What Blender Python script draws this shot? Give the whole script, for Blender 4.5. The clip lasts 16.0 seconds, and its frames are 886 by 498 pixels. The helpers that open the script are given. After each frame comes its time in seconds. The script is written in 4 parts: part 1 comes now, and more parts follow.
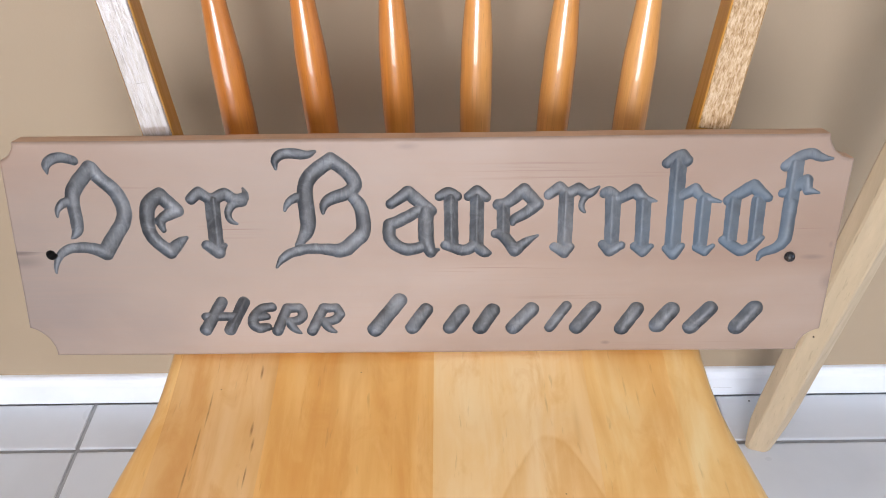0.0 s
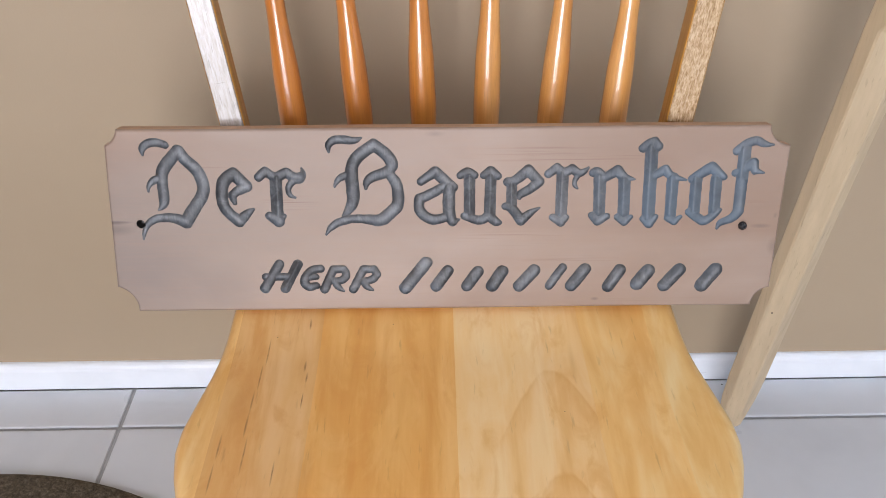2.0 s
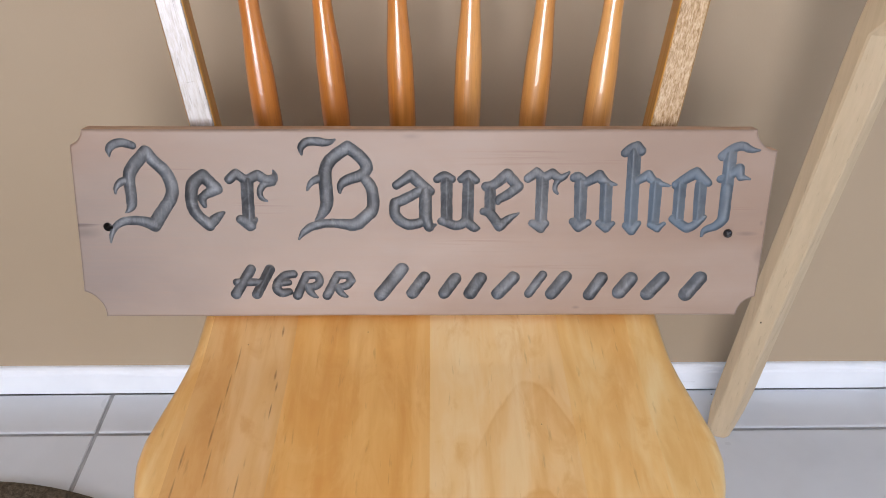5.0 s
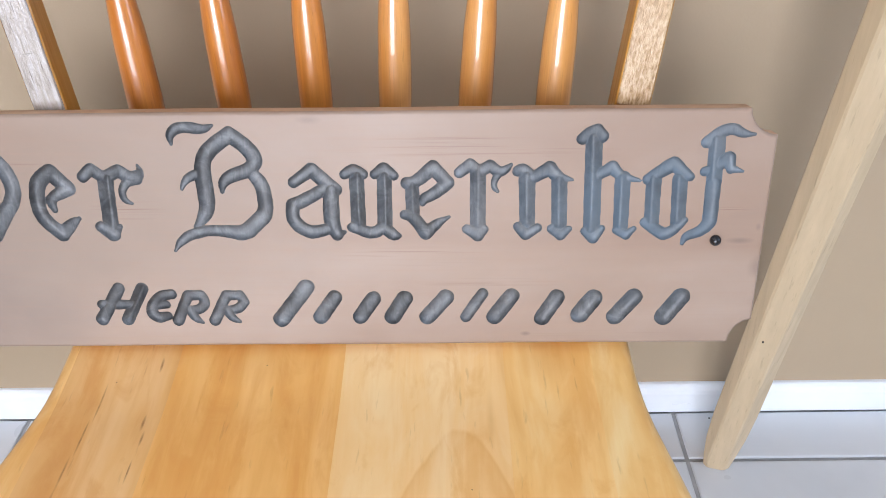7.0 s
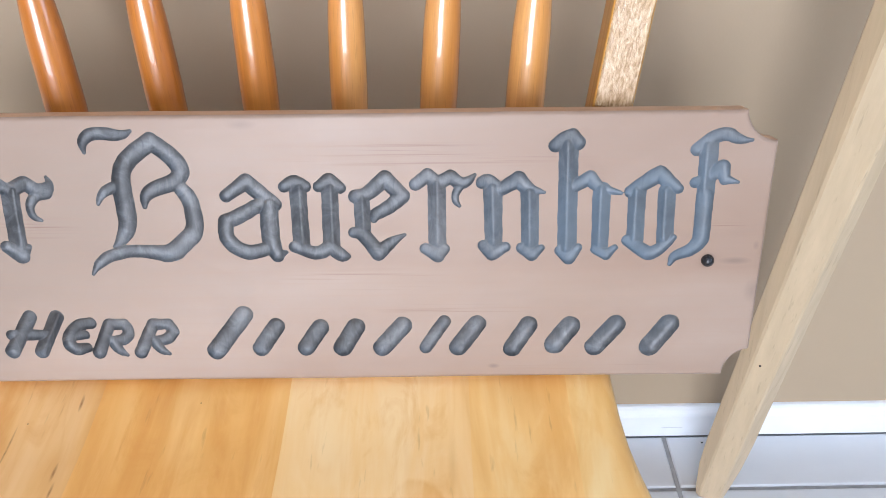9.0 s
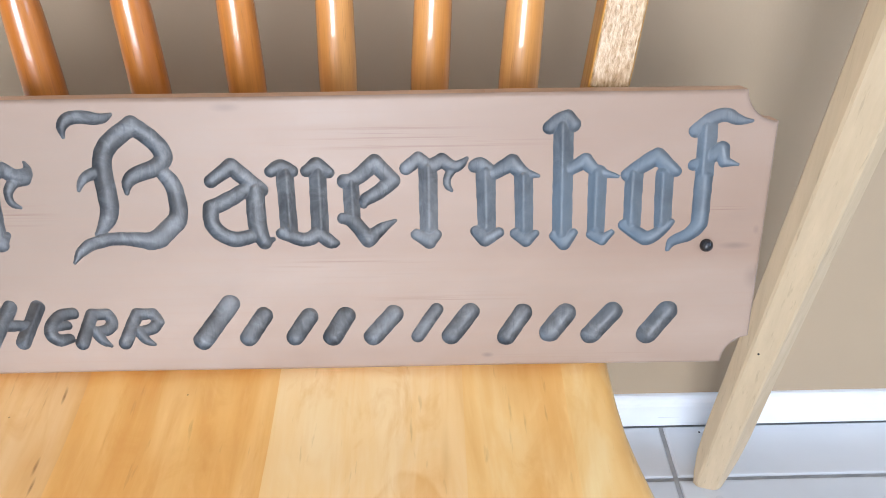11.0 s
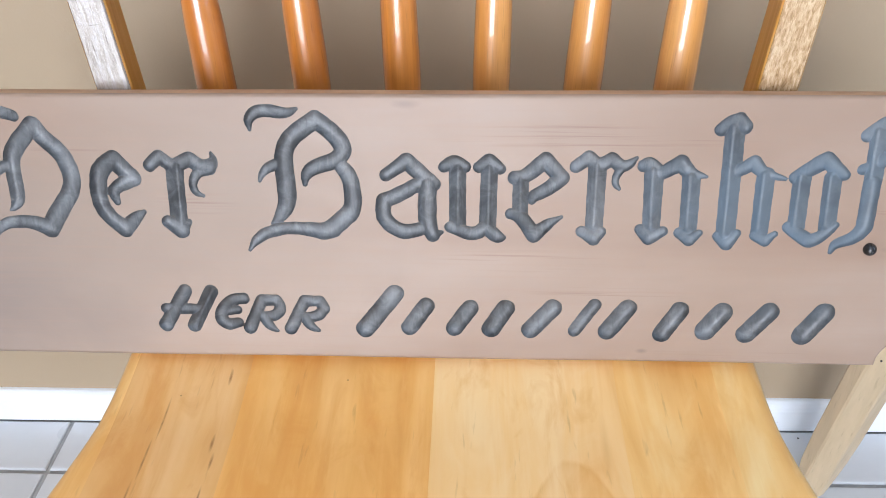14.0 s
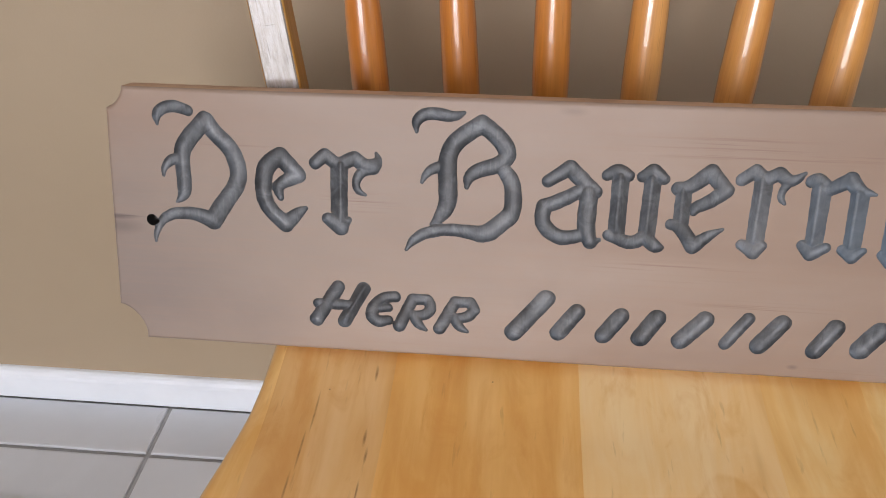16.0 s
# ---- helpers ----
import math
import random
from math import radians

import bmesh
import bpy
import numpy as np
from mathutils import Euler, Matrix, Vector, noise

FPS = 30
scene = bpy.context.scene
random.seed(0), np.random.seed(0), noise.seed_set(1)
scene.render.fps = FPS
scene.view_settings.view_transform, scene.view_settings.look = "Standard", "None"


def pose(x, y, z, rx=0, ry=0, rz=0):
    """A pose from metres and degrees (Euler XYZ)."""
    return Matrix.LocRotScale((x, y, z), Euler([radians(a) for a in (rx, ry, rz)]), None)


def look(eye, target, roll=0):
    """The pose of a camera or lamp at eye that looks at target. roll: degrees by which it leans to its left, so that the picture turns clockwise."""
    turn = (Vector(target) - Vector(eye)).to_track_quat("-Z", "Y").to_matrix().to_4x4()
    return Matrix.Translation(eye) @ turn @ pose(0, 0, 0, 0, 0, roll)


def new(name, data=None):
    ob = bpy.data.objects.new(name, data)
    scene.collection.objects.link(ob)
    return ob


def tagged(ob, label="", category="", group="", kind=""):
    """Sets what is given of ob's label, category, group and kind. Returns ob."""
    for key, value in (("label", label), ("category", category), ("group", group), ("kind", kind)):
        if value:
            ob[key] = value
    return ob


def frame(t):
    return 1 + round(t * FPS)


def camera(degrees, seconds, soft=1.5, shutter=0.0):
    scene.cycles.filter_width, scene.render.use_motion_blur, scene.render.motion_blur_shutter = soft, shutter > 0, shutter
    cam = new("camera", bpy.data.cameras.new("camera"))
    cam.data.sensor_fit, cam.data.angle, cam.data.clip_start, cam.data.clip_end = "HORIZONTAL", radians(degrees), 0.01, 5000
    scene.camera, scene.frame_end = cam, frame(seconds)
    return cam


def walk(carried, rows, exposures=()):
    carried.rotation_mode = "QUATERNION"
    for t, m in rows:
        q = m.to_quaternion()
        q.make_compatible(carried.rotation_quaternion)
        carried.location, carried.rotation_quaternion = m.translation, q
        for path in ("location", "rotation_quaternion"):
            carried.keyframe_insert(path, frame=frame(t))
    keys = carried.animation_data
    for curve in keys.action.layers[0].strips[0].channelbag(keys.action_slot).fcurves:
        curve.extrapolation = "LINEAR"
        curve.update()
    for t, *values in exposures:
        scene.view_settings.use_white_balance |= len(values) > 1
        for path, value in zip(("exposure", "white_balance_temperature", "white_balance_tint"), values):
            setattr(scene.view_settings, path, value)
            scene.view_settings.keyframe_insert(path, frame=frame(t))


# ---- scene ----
cam = camera(58.0, 16.0, soft=0.65)
PATH = [
    (0, (0.028, -0.779, 0.939), (0.007, 0.759, -0.339), -1.4),
    (0.5, (0.027, -0.791, 0.946), (-0.007, 0.746, -0.334), -1.6),
    (1, (0.019, -0.847, 0.971), (-0.007, 0.717, -0.276), -1.1),
    (1.5, (0.001, -0.908, 0.974), (0.012, 0.684, -0.236), -0.7),
    (2, (-0.005, -0.94, 0.976), (0.01, 0.667, -0.215), -0.5),
    (2.5, (-0.004, -0.94, 0.975), (0.015, 0.663, -0.22), -0.3),
    (3, (0.008, -0.943, 0.974), (0.025, 0.672, -0.205), -0.3),
    (3.5, (0.012, -0.938, 0.974), (0.026, 0.674, -0.21), -0.1),
    (6, (0.037, -0.867, 0.925), (0.056, 0.746, -0.258), 0.0),
    (6.5, (0.075, -0.811, 0.895), (0.071, 0.791, -0.302), -0.9),
    (7, (0.097, -0.781, 0.879), (0.084, 0.823, -0.316), -1.0),
    (7.5, (0.103, -0.758, 0.862), (0.075, 0.842, -0.338), -1.0),
    (8, (0.11, -0.734, 0.846), (0.111, 0.864, -0.357), -0.3),
    (8.5, (0.121, -0.721, 0.845), (0.121, 0.891, -0.339), -0.7),
    (11, (0.125, -0.704, 0.831), (0.14, 0.894, -0.37), -0.9),
    (11.5, (0.128, -0.708, 0.832), (0.136, 0.895, -0.365), -0.8),
    (12, (0.123, -0.708, 0.833), (0.134, 0.896, -0.361), -0.8),
    (12.5, (0.113, -0.71, 0.833), (0.112, 0.895, -0.361), -1.1),
    (13, (0.092, -0.712, 0.833), (0.077, 0.889, -0.365), -1.0),
    (13.5, (0.062, -0.72, 0.83), (0.035, 0.892, -0.353), -0.4),
    (14, (0.04, -0.719, 0.839), (-0.04, 0.879, -0.362), -1.4),
    (14.5, (0.016, -0.723, 0.84), (-0.102, 0.874, -0.359), -1.7),
    (15, (-0.007, -0.725, 0.843), (-0.154, 0.875, -0.348), -1.7),
    (15.5, (-0.026, -0.727, 0.844), (-0.194, 0.873, -0.345), -1.6),
    (16, (-0.041, -0.728, 0.845), (-0.217, 0.867, -0.35), -1.1),
]
walk(cam, [(t, look(eye, target, roll)) for t, eye, target, roll in PATH],
     exposures=[(0.0, -0.53, 6740, 16), (1.5, -0.66, 6760, 16), (2.5, -0.84, 6770, 18), (3.5, -0.87, 6760, 18), (6.0, -0.67, 6710, 16), (7.5, -0.37, 6350, 14), (8.5, -0.34, 6300, 14),
                (12.0, -0.29, 6300, 12), (14.0, -0.37, 6400, 12), (15.0, -0.61, 6780, 14), (16.0, -0.99, 7020, 17)])

# ---- light: daylight through a tall window behind, to one side ----
WIN_X0, WIN_X1, WIN_Z0, WIN_Z1 = -1.42, 0.32, 0.04, 2.10
EAST_Y0, EAST_Y1, EAST_Z0, EAST_Z1 = -1.75, -0.65, 0.95, 2.30
ROOM_X0, ROOM_X1, ROOM_Y0, ROOM_Z = -3.4, 2.1, -3.7, 2.50
world = bpy.data.worlds.new("sky")
scene.world = world
world.use_nodes = True
sky = world.node_tree.nodes.new("ShaderNodeTexSky")
sky.sky_type, sky.sun_disc, sky.sun_elevation, sky.sun_rotation = "NISHITA", False, radians(35), radians(20)
world.node_tree.links.new(sky.outputs[0], world.node_tree.nodes["Background"].inputs[0])
world.node_tree.nodes["Background"].inputs[1].default_value = 0.12


def daylight(width, height, energy, colour, eye, target):
    data = bpy.data.lights.new("window_daylight", "AREA")
    data.shape, data.size, data.size_y, data.energy, data.color = "RECTANGLE", width, height, energy, colour
    new("window_daylight", data).matrix_world = look(eye, target)


SILL = 1.00
for low, high, energy, colour in ((WIN_Z0, SILL, 62.0, (0.86, 0.93, 1.0)), (SILL, WIN_Z1, 158.0, (0.86, 0.905, 1.0))):
    mid = ((WIN_X0 + WIN_X1) / 2, ROOM_Y0 - 0.02, (low + high) / 2)
    daylight(WIN_X1 - WIN_X0, high - low, energy, colour, mid, (mid[0], 0, mid[2]))
mid = (ROOM_X1 + 0.02, (EAST_Y0 + EAST_Y1) / 2, (EAST_Z0 + EAST_Z1) / 2)
daylight(EAST_Y1 - EAST_Y0, EAST_Z1 - EAST_Z0, 31.0, (0.46, 0.70, 1.0), mid, (0, mid[1], mid[2]))


# ---- materials ----
class Mat:
    """A node material with a few shorthand methods."""

    def __init__(self, name, rough=0.5, metal=0.0, spec=0.5, coat=0.0, coat_rough=0.1):
        self.m = bpy.data.materials.new(name)
        self.m.use_nodes = True
        self.t = self.m.node_tree
        self.b = self.t.nodes["Principled BSDF"]
        for key, value in (("Roughness", rough), ("Metallic", metal), ("Specular IOR Level", spec), ("Coat Weight", coat), ("Coat Roughness", coat_rough)):
            self.b.inputs[key].default_value = value
        self.coord = self.t.nodes.new("ShaderNodeTexCoord").outputs["Object"]

    def put(self, socket, value):
        if isinstance(value, bpy.types.NodeSocket):
            self.t.links.new(value, socket)
        elif value is not None:
            socket.default_value = value

    def shift(self, amount=3.0):
        """Moves the pattern by an amount of each object's own."""
        info = self.t.nodes.new("ShaderNodeObjectInfo")
        add = self.t.nodes.new("ShaderNodeVectorMath")
        scl = self.t.nodes.new("ShaderNodeVectorMath")
        scl.operation = "MULTIPLY"
        self.put(scl.inputs[0], info.outputs["Random"])
        scl.inputs[1].default_value = (amount, amount * 2.3, amount * 1.7)
        self.put(add.inputs[0], self.coord)
        self.put(add.inputs[1], scl.outputs[0])
        self.coord = add.outputs[0]
        self.random = info.outputs["Random"]

    def stretch(self, scale, vec=None):
        node = self.t.nodes.new("ShaderNodeMapping")
        self.put(node.inputs[0], vec or self.coord)
        node.inputs["Scale"].default_value = scale
        return node.outputs[0]

    def noise(self, scale, detail=4.0, rough=0.55, vec=None, warp=0.0):
        node = self.t.nodes.new("ShaderNodeTexNoise")
        self.put(node.inputs["Vector"], vec or self.coord)
        for key, value in (("Scale", scale), ("Detail", detail), ("Roughness", rough), ("Distortion", warp)):
            node.inputs[key].default_value = value
        return node.outputs["Fac"]

    def wave(self, scale, warp, detail, vec, axis="X", dscale=1.0):
        node = self.t.nodes.new("ShaderNodeTexWave")
        node.wave_type, node.bands_direction, node.wave_profile = "BANDS", axis, "SAW"
        self.put(node.inputs["Vector"], vec)
        for key, value in (("Scale", scale), ("Distortion", warp), ("Detail", detail), ("Detail Scale", dscale)):
            node.inputs[key].default_value = value
        return node.outputs["Fac"]

    def ramp(self, fac, stops):
        node = self.t.nodes.new("ShaderNodeValToRGB")
        self.put(node.inputs[0], fac)
        while len(node.color_ramp.elements) < len(stops):
            node.color_ramp.elements.new(0.5)
        for e, (at, c) in zip(node.color_ramp.elements, stops):
            e.position = at
            e.color = (*c, 1.0) if isinstance(c, tuple) else (c, c, c, 1.0)
        return node.outputs[0]

    def mix(self, fac, a, b, kind="MIX"):
        node = self.t.nodes.new("ShaderNodeMix")
        node.data_type, node.blend_type = "RGBA", kind
        self.put(node.inputs[0], fac)
        for socket, value in ((node.inputs[6], a), (node.inputs[7], b)):
            self.put(socket, (*value, 1.0) if isinstance(value, tuple) else value)
        return node.outputs[2]

    def math(self, kind, a, b=None):
        node = self.t.nodes.new("ShaderNodeMath")
        node.operation = kind
        self.put(node.inputs[0], a)
        self.put(node.inputs[1], b)
        return node.outputs[0]

    def spot(self, centre, size, soft=0.65):
        """A soft spot, 1 in its middle, of the given half sizes in metres."""
        node = self.t.nodes.new("ShaderNodeMapping")
        self.put(node.inputs[0], self.coord)
        node.inputs["Scale"].default_value = [1 / s for s in size]
        node.inputs["Location"].default_value = [-c / s for c, s in zip(centre, size)]
        dist = self.t.nodes.new("ShaderNodeVectorMath")
        dist.operation = "LENGTH"
        self.put(dist.inputs[0], node.outputs[0])
        return self.ramp(dist.outputs["Value"], [(0.0, 1.0), (min(1.0, 0.999 * soft), 0.0)])

    def bump(self, height, strength, distance=0.001, onto=None):
        node = self.t.nodes.new("ShaderNodeBump")
        node.inputs["Strength"].default_value, node.inputs["Distance"].default_value = strength, distance
        self.put(node.inputs["Height"], height)
        self.put(node.inputs["Normal"], onto)
        self.put(self.b.inputs["Normal"], node.outputs[0])
        return node.outputs[0]

    def colour(self, value):
        self.put(self.b.inputs["Base Color"], (*value, 1.0) if isinstance(value, tuple) else value)

    def rough(self, value):
        self.put(self.b.inputs["Roughness"], value)


def wall_paint():
    m = Mat("beige_wall_paint", 0.55, spec=0.35)
    m.colour(m.ramp(m.noise(1.6, 5), [(0.3, (0.394, 0.302, 0.202)), (0.7, (0.430, 0.333, 0.225))]))
    m.bump(m.noise(330, 3), 0.18, 0.0006, m.bump(m.noise(40, 2), 0.05, 0.001))
    return m.m


def white_paint(name="white_gloss_paint"):
    m = Mat(name, 0.32)
    m.colour(m.ramp(m.noise(14, 6), [(0.25, (0.79, 0.83, 0.87)), (0.6, (0.85, 0.89, 0.93))]))
    m.bump(m.noise(7.0, 4, vec=m.stretch((2, 60, 60))), 0.12, 0.0006)
    return m.m


def tile_glaze():
    m = Mat("pale_grey_tile", 0.28, spec=0.5)
    m.shift(5.0)
    cloud = m.noise(6.0, 4, 0.55, warp=0.4)
    base = m.ramp(cloud, [(0.2, (0.555, 0.572, 0.588)), (0.5, (0.615, 0.636, 0.655)), (0.75, (0.65, 0.672, 0.692))])
    m.colour(base)
    m.rough(m.ramp(m.noise(5, 3), [(0.3, 0.27), (0.7, 0.32)]))
    m.bump(m.noise(60, 4), 0.08, 0.001)
    return m.m


def grout():
    m = Mat("grey_grout", 0.85)
    m.colour(m.ramp(m.noise(60, 5), [(0.3, (0.30, 0.305, 0.305)), (0.7, (0.40, 0.40, 0.395))]))
    m.bump(m.noise(500, 3), 0.4, 0.001)
    return m.m


def rug_pile():
    m = Mat("brown_rug_pile", 0.95, spec=0.1)
    m.colour(m.ramp(m.noise(170, 4, 0.7), [(0.3, (0.05, 0.04, 0.028)), (0.52, (0.12, 0.095, 0.066)), (0.72, (0.24, 0.20, 0.145))]))
    m.bump(m.noise(260, 4), 0.9, 0.006)
    return m.m


def varnished(name, dark, mid, light, along="Z", coat=0.7, rough=0.34, fine=60.0, shift=3.0, coat_rough=0.06):
    """Varnished wood with its grain along one axis of the object."""
    m = Mat(name, rough, coat=coat, coat_rough=coat_rough)
    m.shift(shift)
    keep = {"X": 0, "Y": 1, "Z": 2}[along]
    def axes(a, b):
        return [b if n == keep else a for n in range(3)]
    broad = m.noise(1.0, 4, 0.5, m.stretch(axes(14, 1.6)), 0.8)
    streak = m.noise(1.0, 5, 0.65, m.stretch(axes(fine * 3, fine / 12)), 0.3)
    pores = m.noise(1.0, 2, 0.5, m.stretch(axes(fine * 14, fine * 0.7)))
    base = m.ramp(broad, [(0.28, dark), (0.5, mid), (0.72, light)])
    base = m.mix(m.ramp(streak, [(0.35, 0.42), (0.65, 0.0)]), base, tuple(c * 0.72 for c in dark))
    base = m.mix(m.ramp(pores, [(0.62, 0.0), (0.75, 0.35)]), base, tuple(c * 0.5 for c in dark))
    m.colour(base)
    m.rough(m.ramp(streak, [(0.3, rough + 0.1), (0.7, rough - 0.05)]))
    m.bump(pores, 0.12, 0.0006, m.bump(broad, 0.05, 0.002))
    return m.m


def seat_wood(name, tone, arched=False, bands=9.0):
    """Clear-varnished seat board: soft arched or straight grain, streaks, small flecks and short dark checks."""
    m = Mat(name, 0.34, coat=0.4, coat_rough=0.14)
    split = m.t.nodes.new("ShaderNodeSeparateXYZ")
    m.put(split.inputs[0], m.coord)
    deep, pale = tuple(c * k for c, k in zip(tone, (0.84, 0.66, 0.42))), tuple(min(0.92, c * k) for c, k in zip(tone, (1.06, 1.17, 1.45)))
    wander = m.noise(1.0, 4, 0.55, m.stretch((26, 6, 1)), 0.5)
    if arched:
        across = m.math("SUBTRACT", split.outputs[0], 0.1020)
        bow = m.math("MULTIPLY", m.math("SQRT", m.math("ADD", m.math("MULTIPLY", across, across), 0.00030)), 2.3)
        height = m.math("ADD", m.math("ADD", split.outputs[1], bow), m.math("MULTIPLY", wander, 0.035))
        rings = m.math("FRACT", m.math("MAXIMUM", m.math("MULTIPLY", m.math("SUBTRACT", -0.3187, height), 8.06), 0.0))
        near = m.ramp(m.spot((0.118, -0.445, 0.41), (0.085, 0.17, 0.2), 1.0), [(0.05, 0.0), (0.45, 1.0)])
        base = m.mix(m.math("MULTIPLY", near, m.ramp(rings, [(0.0, 0.0), (0.035, 0.70), (0.10, 0.40), (0.38, 0.0), (1.0, 0.0)])), tone, deep)
    else:
        height = m.math("ADD", m.math("MULTIPLY", split.outputs[0], 1.4), m.math("MULTIPLY", wander, 0.16))
        rings = m.math("FRACT", m.math("MULTIPLY", height, bands))
        base = m.mix(m.ramp(rings, [(0.0, 0.0), (0.6, 0.25), (0.9, 0.5), (1.0, 0.0)]), tone, deep)
    broad = m.noise(1.0, 4, 0.55, m.stretch((30, 4.5, 1)), 0.7)
    base = m.mix(m.ramp(broad, [(0.32, 0.6), (0.50, 0.0)]), base, deep)
    base = m.mix(m.ramp(broad, [(0.50, 0.0), (0.66, 0.75)]), base, pale)
    blotch = m.noise(1.0, 5, 0.6, m.stretch((34, 13, 1)), 0.8)
    base = m.mix(m.ramp(blotch, [(0.34, 0.5), (0.47, 0.0)]), base, deep)
    base = m.mix(m.ramp(blotch, [(0.55, 0.0), (0.72, 0.45)]), base, pale)
    streak = m.noise(1.0, 5, 0.65, m.stretch((120, 7.0, 1)), 0.5)
    base = m.mix(m.ramp(streak, [(0.32, 0.15), (0.5, 0.0)]), base, deep)
    base = m.mix(m.ramp(streak, [(0.53, 0.0), (0.72, 0.20)]), base, pale)
    fleck = m.noise(1.0, 3, 0.5, m.stretch((230, 30, 1)))
    base = m.mix(m.ramp(fleck, [(0.66, 0.0), (0.76, 0.26)]), base, (0.30, 0.13, 0.035))
    crack = m.noise(1.0, 4, 0.65, m.stretch((420, 70, 1)), 0.8)
    for cx, cy, sx, sy in ((-0.1373, -0.371, 0.0019, 0.013), (-0.1341, -0.386, 0.0017, 0.012), (-0.1350, -0.416, 0.0013, 0.018), (-0.1768, -0.350, 0.0013, 0.030), (-0.1795, -0.385, 0.0013, 0.028), (-0.1818, -0.418, 0.0015, 0.026), (-0.1822, -0.446, 0.0017, 0.024),
                           (-0.1785, -0.480, 0.0014, 0.034), (-0.2021, -0.470, 0.0016, 0.024), (-0.2025, -0.505, 0.0014, 0.026), (-0.1381, -0.313, 0.0018, 0.012), (-0.150, -0.50, 0.0014, 0.022)):
        near = m.spot((cx, cy, 0.41), (sx * 1.25, sy * 1.1, 0.1))
        base = m.mix(m.math("MULTIPLY", m.ramp(near, [(0.05, 0.0), (0.8, 1.0)]), m.ramp(crack, [(0.30, 0.25), (0.60, 0.85)])), base, (0.26, 0.115, 0.035))
    # darker orange patches: three near the sign's foot, four further forward
    for cx, cy, sx, sy, k in ((-0.145, -0.29, 0.06, 0.05, 0.5), (-0.06, -0.30, 0.10, 0.06, 0.55), (0.175, -0.30, 0.05, 0.06, 0.5), (-0.137, -0.375, 0.012, 0.03, 0.3), (0.128, -0.37, 0.006, 0.05, 0.25), (-0.122, -0.50, 0.012, 0.055, 0.45), (-0.19, -0.42, 0.03, 0.06, 0.3)):
        dark_patch = m.spot((cx, cy, 0.41), (sx, sy, 0.2))
        base = m.mix(m.math("MULTIPLY", m.math("MULTIPLY", dark_patch, k), m.ramp(broad, [(0.3, 1.0), (0.65, 0.45)])), base, (0.50, 0.215, 0.05))
    for cx, cy in ((-0.0518, -0.3144), (0.1116, -0.4347), (-0.1705, -0.330)):
        base = m.mix(m.ramp(m.spot((cx, cy, 0.41), (0.0014, 0.0014, 0.1)), [(0.1, 0.0), (0.5, 0.6)]), base, (0.16, 0.08, 0.02))
    m.colour(base)
    m.rough(m.ramp(broad, [(0.3, 0.28), (0.7, 0.40)]))
    m.bump(streak, 0.05, 0.0005, m.bump(m.noise(14, 3), 0.10, 0.002))
    return m.m


